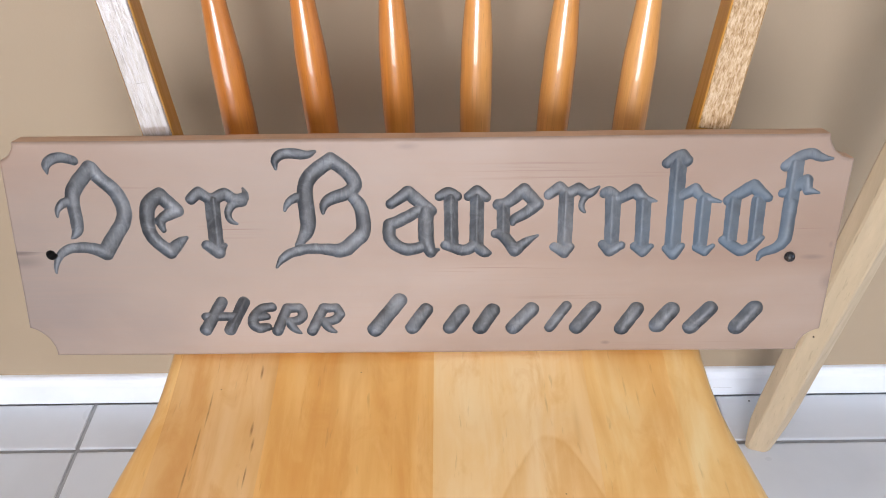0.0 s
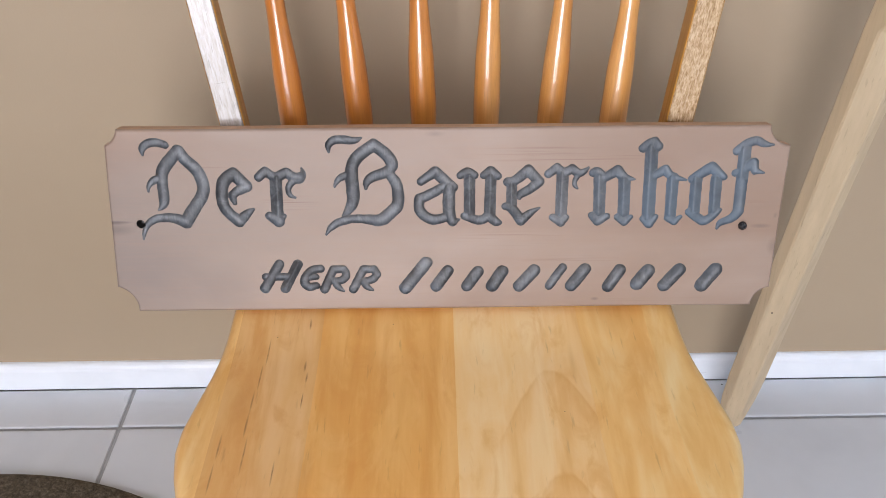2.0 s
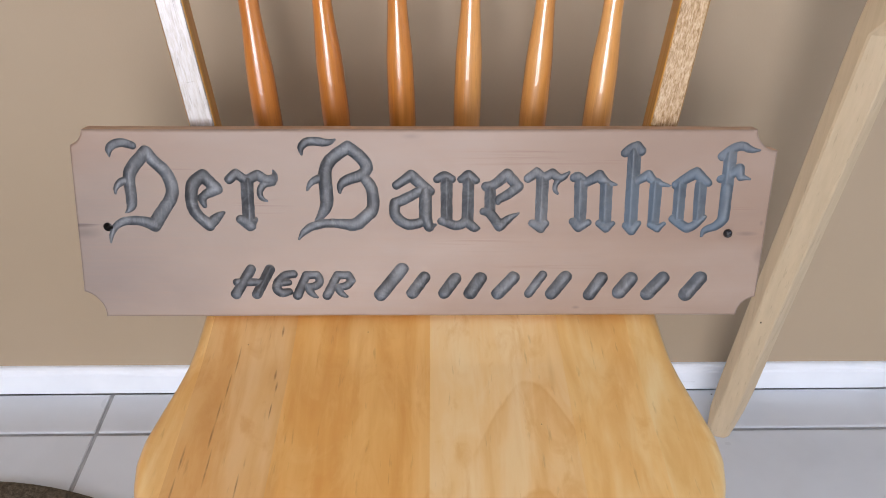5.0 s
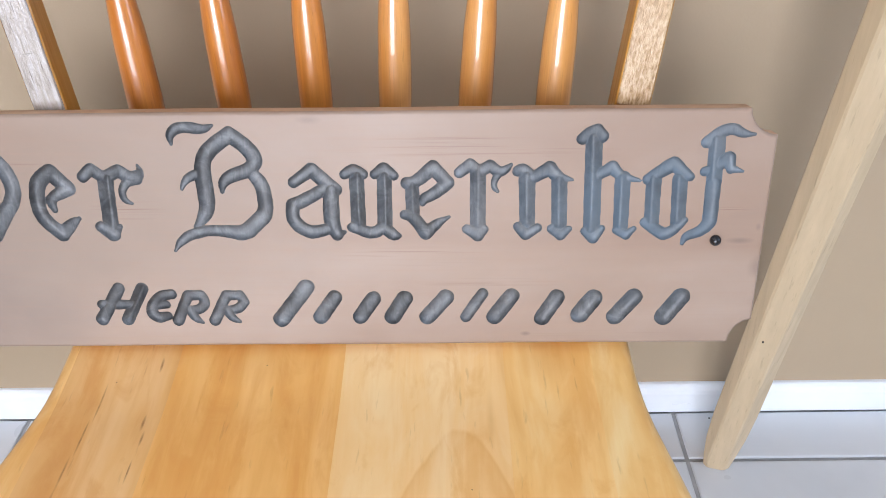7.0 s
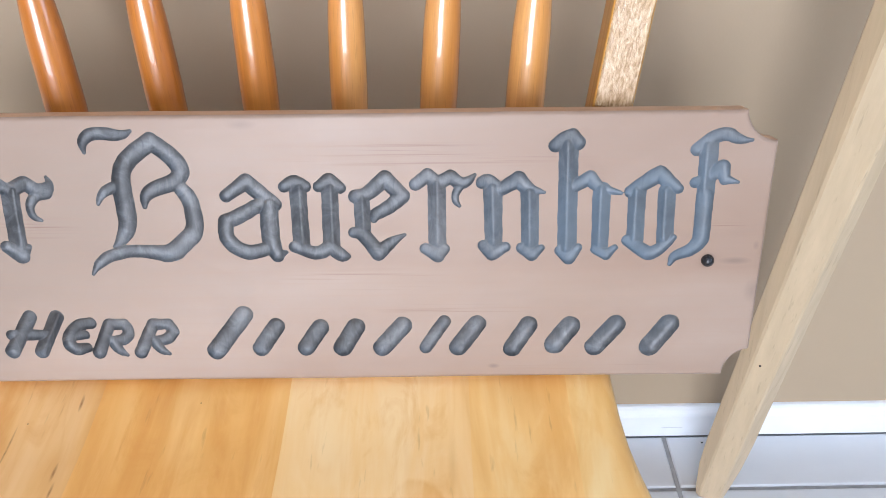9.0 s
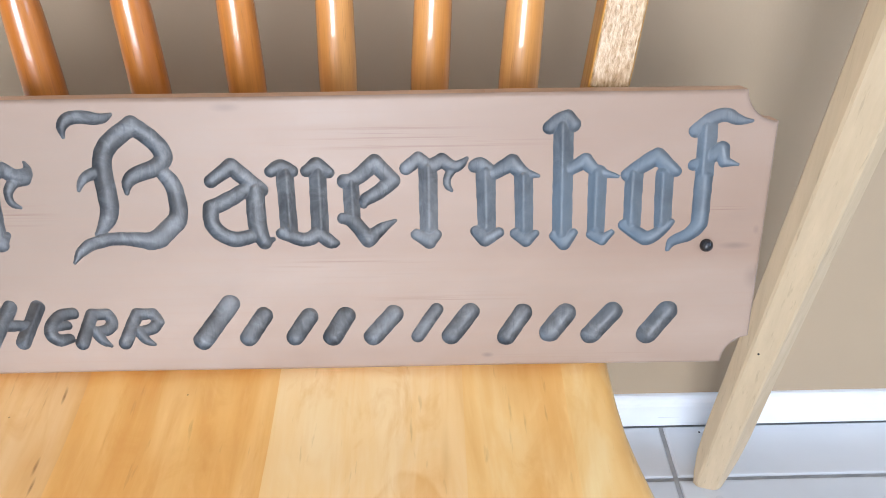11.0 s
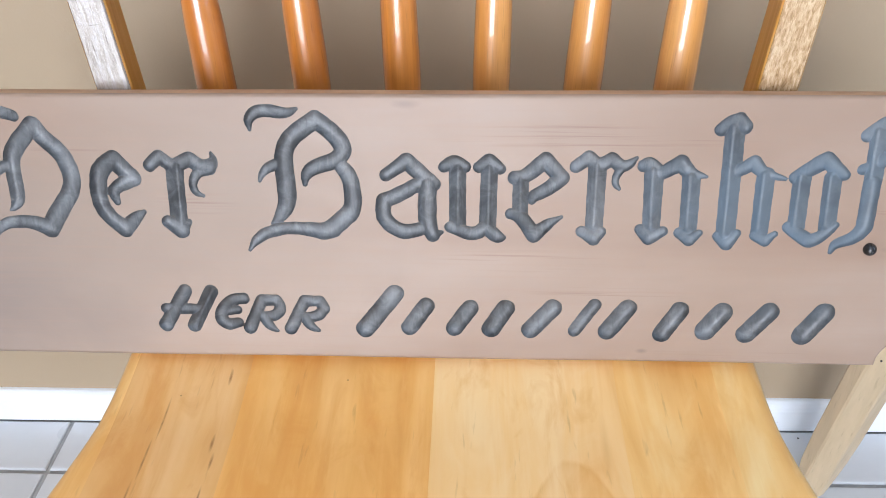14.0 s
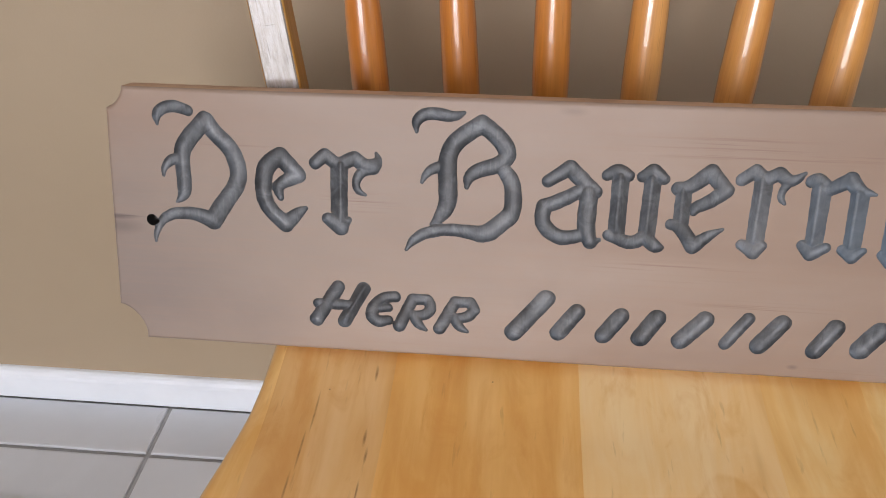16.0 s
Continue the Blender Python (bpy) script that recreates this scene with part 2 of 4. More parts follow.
def sign_wood():
    """Pale pinkish softwood under a thin clear finish, grain along the board."""
    m = Mat("pale_pink_cedar", 0.42, spec=0.5)
    broad = m.noise(1.0, 4, 0.5, m.stretch((1.6, 1, 13)), 0.9)
    cloud = m.noise(3.2, 4, 0.55, m.stretch((1.0, 1, 2.2)), 0.5)
    base = m.ramp(broad, [(0.28, (0.277, 0.181, 0.129)), (0.5, (0.310, 0.215, 0.157)), (0.74, (0.350, 0.253, 0.190))])
    base = m.mix(m.ramp(cloud, [(0.46, 0.0), (0.72, 0.55)]), base, (0.385, 0.303, 0.249))
    # greyer towards one end, with a second patch nearer the middle
    grey_end = m.math("ADD", m.spot((-0.36, 0, -0.03), (0.36, 1, 0.22)), m.math("MULTIPLY", m.math("SUBTRACT", m.noise(9, 4, 0.55, m.stretch((1, 1, 2.5)), 0.6), 0.5), 0.7))
    base = m.mix(m.ramp(grey_end, [(0.05, 0.0), (0.75, 0.85)]), base, (0.222, 0.170, 0.141))
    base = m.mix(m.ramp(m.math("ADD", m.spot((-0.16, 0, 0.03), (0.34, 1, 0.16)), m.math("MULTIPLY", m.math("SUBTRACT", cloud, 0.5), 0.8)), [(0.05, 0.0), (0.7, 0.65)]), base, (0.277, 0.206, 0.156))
    fine = m.noise(1.0, 5, 0.6, m.stretch((9, 1, 210)), 0.35)
    base = m.mix(m.ramp(fine, [(0.34, 0.11), (0.5, 0.0)]), base, (0.35, 0.215, 0.155))
    rings = m.wave(5.0, 3.4, 3.0, m.stretch((0.55, 0.3, 6.5)), "Z", 0.9)
    base = m.mix(m.ramp(rings, [(0.84, 0.0), (0.97, 0.12), (1.0, 0.02)]), base, (0.33, 0.195, 0.14))
    # dark latewood lines
    line = m.noise(1.0, 4, 0.6, m.stretch((7, 1, 520)))
    dark = m.ramp(line, [(0.50, 0.0), (0.64, 0.75)])
    for cx, cz, sx, sz in ((0.12, 0.067, 0.17, 0.010), (0.10, 0.075, 0.12, 0.006), (0.07, -0.017, 0.10, 0.014), (-0.15, 0.022, 0.05, 0.016), (0.13, -0.040, 0.09, 0.008), (0.22, -0.085, 0.10, 0.006), (-0.24, 0.058, 0.05, 0.004), (0.31, 0.02, 0.03, 0.006)):
        base = m.mix(m.math("MULTIPLY", m.spot((cx, 0, cz), (sx, 1, sz)), dark), base, (0.20, 0.105, 0.072))
    # knots, smudges by the hole, and the screw head's shadow painted beside it
    for cx, cz, sx, sz, k in ((-0.332, 0.0015, 0.032, 0.0042, 0.9), (-0.326, 0.0022, 0.030, 0.0011, 0.9), (-0.330, -0.006, 0.036, 0.012, 0.5), (0.322, -0.005, 0.020, 0.005, 0.45), (0.159, -0.084, 0.008, 0.004, 0.5),
                              (-0.006, 0.0905, 0.018, 0.006, 0.30), (0.337, -0.027, 0.012, 0.016, 0.35), (0.335, 0.006, 0.004, 0.006, 0.3)):
        base = m.mix(m.ramp(m.spot((cx, 0, cz), (sx, 1, sz)), [(0.05, 0.0), (0.8, k)]), base, (0.12, 0.085, 0.072))
    m.colour(base)
    m.rough(m.ramp(fine, [(0.3, 0.50), (0.7, 0.40)]))
    m.bump(fine, 0.05, 0.0005, m.bump(m.noise(1.0, 3, 0.5, m.stretch((4, 1, 40))), 0.06, 0.001))
    return m.m


def letter_paint():
    """Dark grey paint, thin in places, brushed into the grooves."""
    m = Mat("dark_grey_brushed_paint", 0.42, spec=0.5)
    wash = m.noise(75, 5, 0.62, warp=0.9)
    patch = m.noise(15, 4, 0.55, warp=0.8)
    base = m.ramp(wash, [(0.30, (0.054, 0.057, 0.060)), (0.5, (0.102, 0.108, 0.113)), (0.72, (0.185, 0.194, 0.203))])
    base = m.mix(m.ramp(patch, [(0.34, 0.6), (0.52, 0.0)]), base, (0.052, 0.054, 0.057))
    base = m.mix(m.ramp(patch, [(0.52, 0.0), (0.70, 0.45)]), base, (0.23, 0.24, 0.25))
    # brush streaks, and wood showing where the paint is thin
    streak = m.noise(1.0, 4, 0.6, m.stretch((150, 150, 26)), 1.6)
    base = m.mix(m.ramp(streak, [(0.30, 0.45), (0.46, 0.0)]), base, (0.030, 0.031, 0.033))
    base = m.mix(m.ramp(streak, [(0.56, 0.0), (0.74, 0.25)]), base, (0.29, 0.29, 0.285))
    # darker patches on some letters; a blue sky reflection painted in towards one end
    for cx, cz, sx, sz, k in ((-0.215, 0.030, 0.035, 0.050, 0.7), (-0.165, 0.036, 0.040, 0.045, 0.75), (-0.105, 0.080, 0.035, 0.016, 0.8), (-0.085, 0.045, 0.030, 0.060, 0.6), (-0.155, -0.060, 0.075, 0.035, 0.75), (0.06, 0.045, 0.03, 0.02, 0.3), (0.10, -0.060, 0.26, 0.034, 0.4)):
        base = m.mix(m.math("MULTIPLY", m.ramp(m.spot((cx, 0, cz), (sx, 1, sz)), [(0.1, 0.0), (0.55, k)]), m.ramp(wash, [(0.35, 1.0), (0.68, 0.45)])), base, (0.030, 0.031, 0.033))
    sky_sheen = m.ramp(m.spot((0.27, 0, 0.02), (0.25, 1, 0.14)), [(0.05, 0.0), (0.65, 0.85)])
    base = m.mix(m.math("MULTIPLY", sky_sheen, m.ramp(patch, [(0.35, 0.6), (0.62, 0.95)])), base, (0.116, 0.156, 0.192))
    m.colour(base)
    m.rough(m.ramp(m.noise(60, 4), [(0.3, 0.36), (0.7, 0.52)]))
    m.bump(m.noise(420, 4), 0.10, 0.0006, m.bump(m.noise(90, 3), 0.14, 0.0014))
    return m.m


# near-black colour for the inside of the drilled hole, and the crumb
def hole_dark():
    m = Mat("near_black_hole", 0.5)
    m.colour(m.ramp(m.noise(300, 3), [(0.3, (0.012, 0.011, 0.010)), (0.7, (0.03, 0.026, 0.022))]))
    return m.m


def crackled(name, low, middle, high, run=95, fine=420, relief=0.26, checks=(), gloss=1.8):
    """Face of a chair post: thick, wrinkled, glossy varnish over open grain."""
    m = Mat(name, 0.24, coat=1.0, coat_rough=0.10)
    m.b.inputs["Coat IOR"].default_value = gloss
    still = m.coord
    m.shift(1.0)
    moved = m.coord
    grain = m.noise(1.0, 5, 0.65, m.stretch((fine, fine, run)), 0.35)
    lump = m.noise(fine * 0.7, 4, 0.6, warp=0.6)
    base = m.ramp(grain, [(0.30, low), (0.46, middle), (0.64, high)])
    split = m.noise(1.0, 4, 0.6, m.stretch((240, 240, 9)), 0.4)
    gap = m.ramp(split, [(0.69, 0.0), (0.74, 0.8)])
    wobble = m.ramp(m.noise(500, 3), [(0.3, 0.35), (0.6, 1.0)])
    m.coord = still
    for cx, cz, sx, sz in checks:
        gap = m.math("MAXIMUM", gap, m.math("MULTIPLY", m.ramp(m.spot((cx, -0.0139, cz), (sx, 0.02, sz)), [(0.1, 0.0), (0.6, 0.85)]), wobble))
    m.coord = moved
    m.colour(m.mix(gap, base, (0.035, 0.018, 0.008)))
    m.put(m.b.inputs["Coat Weight"], m.ramp(split, [(0.69, 1.0), (0.74, 0.2)]))
    node = m.bump(gap, -0.6, 0.0010, m.bump(grain, relief, 0.0008, m.bump(lump, relief * 0.9, 0.0010)))
    m.put(m.b.inputs["Coat Normal"], node)
    return m.m


def cedar_edge():
    m = Mat("orange_cedar_edge", 0.5, spec=0.4)
    fine = m.noise(1.0, 5, 0.6, m.stretch((9, 60, 210)), 0.35)
    m.colour(m.ramp(fine, [(0.3, (0.42, 0.245, 0.145)), (0.7, (0.52, 0.325, 0.205))]))
    m.bump(fine, 0.08, 0.0005)
    return m.m


# oranger wood colour for the rim of the board
EDGE = cedar_edge()
WALL, WHITE, TILE, GROUT, RUG = wall_paint(), white_paint(), tile_glaze(), grout(), rug_pile()
BLACK = Mat("black_lacquer", 0.25).m
BLACK.node_tree.nodes["Principled BSDF"].inputs["Base Color"].default_value = (0.018, 0.018, 0.02, 1)
BOARDS = [seat_wood("pale_seat_board", (0.874, 0.535, 0.195)), seat_wood("brown_seat_board", (0.780, 0.440, 0.157), bands=7.0), seat_wood("orange_seat_board", (0.853, 0.466, 0.138), bands=5.0),
          seat_wood("arched_seat_board", (0.89, 0.570, 0.240), True), seat_wood("amber_seat_board", (0.90, 0.555, 0.200), bands=8.0), seat_wood("straw_seat_board", (0.90, 0.600, 0.240))]
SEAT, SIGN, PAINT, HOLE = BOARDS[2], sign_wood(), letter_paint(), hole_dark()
# silvery tone puts the window's white reflection into one post's varnish colour
GLARE_FACE = crackled("window_glare_varnish", (0.16, 0.115, 0.085), (0.26, 0.21, 0.17), (0.36, 0.315, 0.28), 60, 420, 0.18, ((0.0, 0.2415, 0.0095, 0.0006), (0.0062, 0.232, 0.0008, 0.010), (0.0075, 0.218, 0.0006, 0.009), (0.0005, 0.275, 0.0007, 0.010), (-0.0055, 0.262, 0.0006, 0.012), (-0.004, 0.225, 0.0007, 0.014), (0.004, 0.310, 0.0007, 0.016)), 1.52)
GOLDEN = crackled("crackled_golden_varnish", (0.25, 0.145, 0.062), (0.47, 0.30, 0.150), (0.68, 0.50, 0.31), 190, 620)
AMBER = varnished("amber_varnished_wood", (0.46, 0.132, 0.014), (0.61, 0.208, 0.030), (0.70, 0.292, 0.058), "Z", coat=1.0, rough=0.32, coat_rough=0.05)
# paler base colour paints in the broad sheen of spindles on one side
PALE_SHEEN = varnished("sheen_paled_wood", (0.62, 0.228, 0.034), (0.78, 0.350, 0.078), (0.86, 0.46, 0.145), "Z", coat=1.0, rough=0.42, coat_rough=0.045)
for wood, ior in ((AMBER, 1.50), (PALE_SHEEN, 1.7)):
    wood.node_tree.nodes["Principled BSDF"].inputs["Coat IOR"].default_value = ior
PALE_SHEEN.node_tree.nodes["Principled BSDF"].inputs["Specular IOR Level"].default_value = 1.0
AMBER.node_tree.nodes["Principled BSDF"].inputs["Specular IOR Level"].default_value = 0.75
OCHRE = varnished("ochre_varnished_wood", (0.42, 0.185, 0.022), (0.52, 0.25, 0.035), (0.60, 0.31, 0.055), "Z", coat=0.6, rough=0.4, coat_rough=0.1)
BLOND = varnished("blond_table_wood", (0.53, 0.405, 0.250), (0.57, 0.440, 0.280), (0.61, 0.480, 0.315), "Z", coat=0.25, rough=0.45, fine=26, coat_rough=0.2)


# ---- building helpers ----
def mesh_of(name, bm, material, smooth=False):
    data = bpy.data.meshes.new(name)
    bmesh.ops.recalc_face_normals(bm, faces=bm.faces)
    bm.to_mesh(data)
    bm.free()
    data.materials.append(material)
    for p in data.polygons:
        p.use_smooth = smooth
    if smooth:
        data.set_sharp_from_angle(angle=radians(42))
    return data


def part(name, bm, material, parent=None, label="", smooth=False):
    ob = new(name, mesh_of(name, bm, material, smooth))
    ob.parent = parent
    return tagged(ob, label)


def box(x0, x1, y0, y1, z0, z1, bevel=0.0, segments=2):
    bm = bmesh.new()
    bmesh.ops.create_cube(bm, size=1)
    for v in bm.verts:
        v.co = (x0 + (v.co.x + 0.5) * (x1 - x0), y0 + (v.co.y + 0.5) * (y1 - y0), z0 + (v.co.z + 0.5) * (z1 - z0))
    if bevel:
        bmesh.ops.bevel(bm, geom=bm.edges[:], offset=bevel, segments=segments, profile=0.6, affect="EDGES")
    return bm


def turned(profile, sides=28):
    """A lathe shape about z from (z, radius) pairs."""
    bm = bmesh.new()
    rings = [[bm.verts.new((r * math.cos(a), r * math.sin(a), z)) for a in (2 * math.pi * k / sides for k in range(sides))] for z, r in profile]
    for a, b in zip(rings, rings[1:]):
        for k in range(sides):
            bm.faces.new((a[k], a[(k + 1) % sides], b[(k + 1) % sides], b[k]))
    bm.faces.new(rings[0][::-1])
    bm.faces.new(rings[-1])
    return bm


def smooth_profile(points, n=10):
    """Eases a lathe profile through its points."""
    out = []
    for (z0, r0), (z1, r1) in zip(points, points[1:]):
        for k in range(n):
            s = k / n
            out.append((z0 + (z1 - z0) * s, r0 + (r1 - r0) * s * s * (3 - 2 * s)))
    return out + [points[-1]]


def along(foot, top):
    """The pose that turns +z from foot towards top and keeps x level."""
    way = (Vector(top) - Vector(foot)).normalized()
    y = way.cross((1, 0, 0)).normalized()
    x = y.cross(way)
    return Matrix.Translation(foot) @ Matrix((x, y, way)).transposed().to_4x4()


# ---- the room ----
FACE = 0.013  # wall face behind the baseboard
T = 0.12
tagged(part("wall_north", box(ROOM_X0 - T, ROOM_X1 + T, FACE, FACE + T, -0.05, ROOM_Z), WALL), "plain beige painted wall behind the chair", "wall", kind="structure")
tagged(part("wall_west", box(ROOM_X0 - T, ROOM_X0, ROOM_Y0, FACE, -0.05, ROOM_Z), WALL), "plain beige painted side wall", "wall", kind="structure")


def pierced(name, label, boxes):
    bm = bmesh.new()
    for b in boxes:
        piece = box(*b)
        data = bpy.data.meshes.new("piece")
        piece.to_mesh(data)
        piece.free()
        bm.from_mesh(data)
        bpy.data.meshes.remove(data)
    return tagged(part(name, bm, WALL), label, "wall", kind="structure")


pierced("wall_south", "plain beige painted wall with a window opening", [
    (x0, x1, ROOM_Y0 - T, ROOM_Y0, z0, z1) for x0, x1, z0, z1 in ((ROOM_X0 - T, WIN_X0, -0.05, ROOM_Z), (WIN_X1, ROOM_X1 + T, -0.05, ROOM_Z), (WIN_X0, WIN_X1, -0.05, WIN_Z0), (WIN_X0, WIN_X1, WIN_Z1, ROOM_Z))])
pierced("wall_east", "plain beige painted side wall with a window opening", [
    (ROOM_X1, ROOM_X1 + T, y0, y1, z0, z1) for y0, y1, z0, z1 in ((ROOM_Y0, EAST_Y0, -0.05, ROOM_Z), (EAST_Y1, FACE, -0.05, ROOM_Z), (EAST_Y0, EAST_Y1, -0.05, EAST_Z0), (EAST_Y0, EAST_Y1, EAST_Z1, ROOM_Z))])
tagged(part("ceiling", box(ROOM_X0 - T, ROOM_X1 + T, ROOM_Y0 - T, FACE + T, ROOM_Z, ROOM_Z + 0.1), white_paint("matt_ceiling_white")), "plain white ceiling", "ceiling", kind="structure")


def baseboard():
    bm = bmesh.new()
    d = FACE
    ends = []
    for x, h in ((ROOM_X0, 0.0575), (ROOM_X1, 0.0448)):
        outline = [(d, 0.0), (0.0, 0.0), (0.0, h - 0.012), (0.0012, h - 0.007), (0.004, h - 0.003), (0.007, h - 0.0008), (0.009, h), (d, h)]
        ends.append([bm.verts.new((x, y, z)) for y, z in outline])
    a, b = ends
    n = len(a)
    for k in range(n):
        bm.faces.new((a[k], a[(k + 1) % n], b[(k + 1) % n], b[k]))
    bm.faces.new(a[::-1])
    bm.faces.new(b)
    return tagged(part("baseboard", bm, WHITE), "low white painted baseboard along the wall", "baseboard", kind="structure")


board = baseboard()
part("hairline_crack", box(0.412, 0.440, -0.0003, 0.003, 0.0163, 0.0167), TILE, board, "fine grey crack in the paint")

floor = tagged(part("floor", box(ROOM_X0, ROOM_X1, ROOM_Y0, FACE, -0.05, -0.0035), GROUT), "floor of pale grey square tiles with grey grout", "floor", kind="structure")
PITCH, GAP, LINE_X, LINE_Y = 0.4645, 0.0062, -0.5116, -0.0848


def tile_mesh(w, h):
    bm = bmesh.new()
    rings = []
    for inset, z in ((0.0, -0.0045), (0.0, -0.0016), (0.0012, -0.0003), (0.0035, 0.0)):
        x, y = w / 2 - inset, h / 2 - inset
        rings.append([bm.verts.new(c) for c in ((-x, -y, z), (x, -y, z), (x, y, z), (-x, y, z))])
    for a, b in zip(rings, rings[1:]):
        for k in range(4):
            bm.faces.new((a[k], a[(k + 1) % 4], b[(k + 1) % 4], b[k]))
    bm.faces.new(rings[-1])
    return mesh_of("floor_tile", bm, TILE)


def lay_tiles():
    whole, cut = tile_mesh(PITCH - GAP, PITCH - GAP), tile_mesh(PITCH - GAP, -LINE_Y - GAP / 2 - 0.002)
    for i in range(-7, 7):
        x = LINE_X + (i + 0.5) * PITCH
        if not ROOM_X0 < x - PITCH / 2 < x + PITCH / 2 < ROOM_X1:
            continue
        for j in range(-1, 8):
            y = LINE_Y - (j + 0.5) * PITCH
            ob = new("floor_tile", cut if j < 0 else whole)
            ob.parent = floor
            ob.location = (x, (LINE_Y + GAP / 2 - 0.002) / 2 if j < 0 else y, 0)


# ---- the chair ----
CX = 0.0120         # middle of the chair
SEAT_Z = 0.4116
LEAN = math.tan(radians(11.0))


def back_at(x, z):
    """The bowed back: the spindles stand on an arc, furthest back in the middle."""
    return -0.1270 - 1.12 * (x - 0.016) ** 2 + (z - 0.600) * LEAN


SEAT_ROWS = ((-0.600, 0.160), (-0.592, 0.184), (-0.575, 0.207), (-0.548, 0.228), (-0.520, 0.2420), (-0.495, 0.2505), (-0.470, 0.2555), (-0.445, 0.2555), (-0.412, 0.2495), (-0.375, 0.2425),
             (-0.350, 0.2390), (-0.325, 0.2372), (-0.285, 0.2362), (-0.255, 0.2330), (-0.215, 0.2200), (-0.180, 0.2000), (-0.150, 0.1700), (-0.130, 0.1200))


def seat_half(y):
    ys, ws = zip(*SEAT_ROWS)
    return float(np.interp(y, ys, ws))


def seat_top(x, y):
    """Height of the lightly dished seat."""
    rear = max(0.0, (y + 0.36) / 0.10)
    z = SEAT_Z + 0.0115 * min(1.0, rear) ** 1.5
    return z


def chair():
    ob = tagged(new("dining_chair"), "honey-coloured wooden spindle-back dining chair with a plank seat", "chair")
    ob.location = (CX, -0.40, 0)
    inv = ob.matrix_basis.inverted()

    def own(name, bm, material, label="", smooth=True, parent=None):
        p = part(name, bm, material, parent or ob, label, smooth)
        p.matrix_parent_inverse = inv if parent is None else Matrix()
        return p

    # seat: a thin core below, boards glued edge to edge on it
    edges = [-0.2113, -0.125, 0.011, 0.141, 0.212]
    core = bmesh.new()
    ring = [(CX + s * seat_half(y) * 0.93, y) for s, rows in ((-1, SEAT_ROWS), (1, SEAT_ROWS[::-1])) for y, _ in rows]
    lo = [core.verts.new((x, y, SEAT_Z - 0.034)) for x, y in ring]
    hi = [core.verts.new((x, y, SEAT_Z - 0.024)) for x, y in ring]
    for k in range(len(ring)):
        core.faces.new((lo[k], lo[(k + 1) % len(ring)], hi[(k + 1) % len(ring)], hi[k]))
    core.faces.new(lo)
    core.faces.new(hi[::-1])
    seat = own("seat", core, SEAT, "honey-varnished seat of glued boards", False)
    cuts = [-9.0] + edges + [9.0]
    for x0, x1, wood in zip(cuts, cuts[1:], BOARDS):
        bm = bmesh.new()
        rows = []
        ys = np.linspace(-0.600, -0.130, 96)
        for y in ys:
            w = seat_half(y)
            a, b = max(x0, CX - w), min(x1, CX + w)
            if b - a < 0.004:
                rows.append(None)
                continue
            line, R = [], 0.013
            outer_a, outer_b = a > x0 + 1e-6, b < x1 - 1e-6
            # across the board: closer steps where the edge is rounded
            us = [a + (b - a) * k / 8 for k in range(9)]
            if outer_a:
                us = [a, a + R * 0.08, a + R * 0.3, a + R * 0.6, a + R] + [a + R + (b - a - R) * k / 6 for k in range(1, 7)]
            if outer_b:
                us = [a + (b - a - R) * k / 6 for k in range(6)] + [b - R, b - R * 0.6, b - R * 0.3, b - R * 0.08, b]
            for u in us:
                e = min(u - (CX - w), CX + w - u, (y + 0.600) * 1.0 + 0.0015, (-0.130 - y) + 0.0015)
                z = seat_top(u, y)
                if e < R:
                    z -= R - math.sqrt(max(0.0, R * R - (R - e) ** 2))
                line.append((u, z))
            rows.append((y, line))
        rows = [r for r in rows if r]
        n = min(len(line) for _, line in rows)
        top = [[bm.verts.new((u, y, z)) for u, z in line[:n]] for y, line in rows]
        low = [[bm.verts.new((line[k][0], y, SEAT_Z - 0.024)) for k in (0, n - 1)] for y, line in rows]
        for a, b in zip(top, top[1:]):
            for k in range(n - 1):
                bm.faces.new((a[k], a[k + 1], b[k + 1], b[k]))
        for k in range(len(rows) - 1):
            bm.faces.new((top[k][0], top[k + 1][0], low[k + 1][0], low[k][0]))
            bm.faces.new((top[k][-1], low[k][1], low[k + 1][1], top[k + 1][-1]))
            bm.faces.new((low[k][0], low[k + 1][0], low[k + 1][1], low[k][1]))
        for r, l in ((top[0], low[0]), (top[-1], low[-1])):
            bm.faces.new(r + [l[1], l[0]])
        p = part("plank", bm, wood, seat, smooth=True)

    # six turned spindles, swelling towards the seat
    profile = smooth_profile([(0.0, 0.0088), (0.03, 0.0110), (0.12, 0.0138), (0.175, 0.0146), (0.212, 0.0141), (0.290, 0.0099), (0.40, 0.0083), (0.56, 0.0068)])
    for k in range(6):
        x = (-0.1560, -0.0877, -0.0179, 0.0519, 0.1217, 0.1862)[k]
        slope = 0.108 * max(-0.62, min(0.60, (x - 0.016) / 0.175))
        z0, z1 = SEAT_Z - 0.004, 0.93
        foot = (x + slope * (z0 - 0.560), back_at(x, z0), z0)
        tip = (x + slope * (z1 - 0.560), back_at(x, z1), z1)
        p = own("spindle", turned(profile, 32), PALE_SHEEN if k > 2 else AMBER, "varnished turned spindle, broad sheen put into its paler colour" if k > 2 else "amber-varnished turned spindle")
        p.matrix_basis = along(foot, tip)

    # flat back posts
    for x in (-0.2085, 0.2405):
        slope = 0.14 if x > 0 else -0.14
        z0, z1 = SEAT_Z - 0.004, 0.93
        w, d = 0.0125 if x < 0 else 0.0137, 0.0125
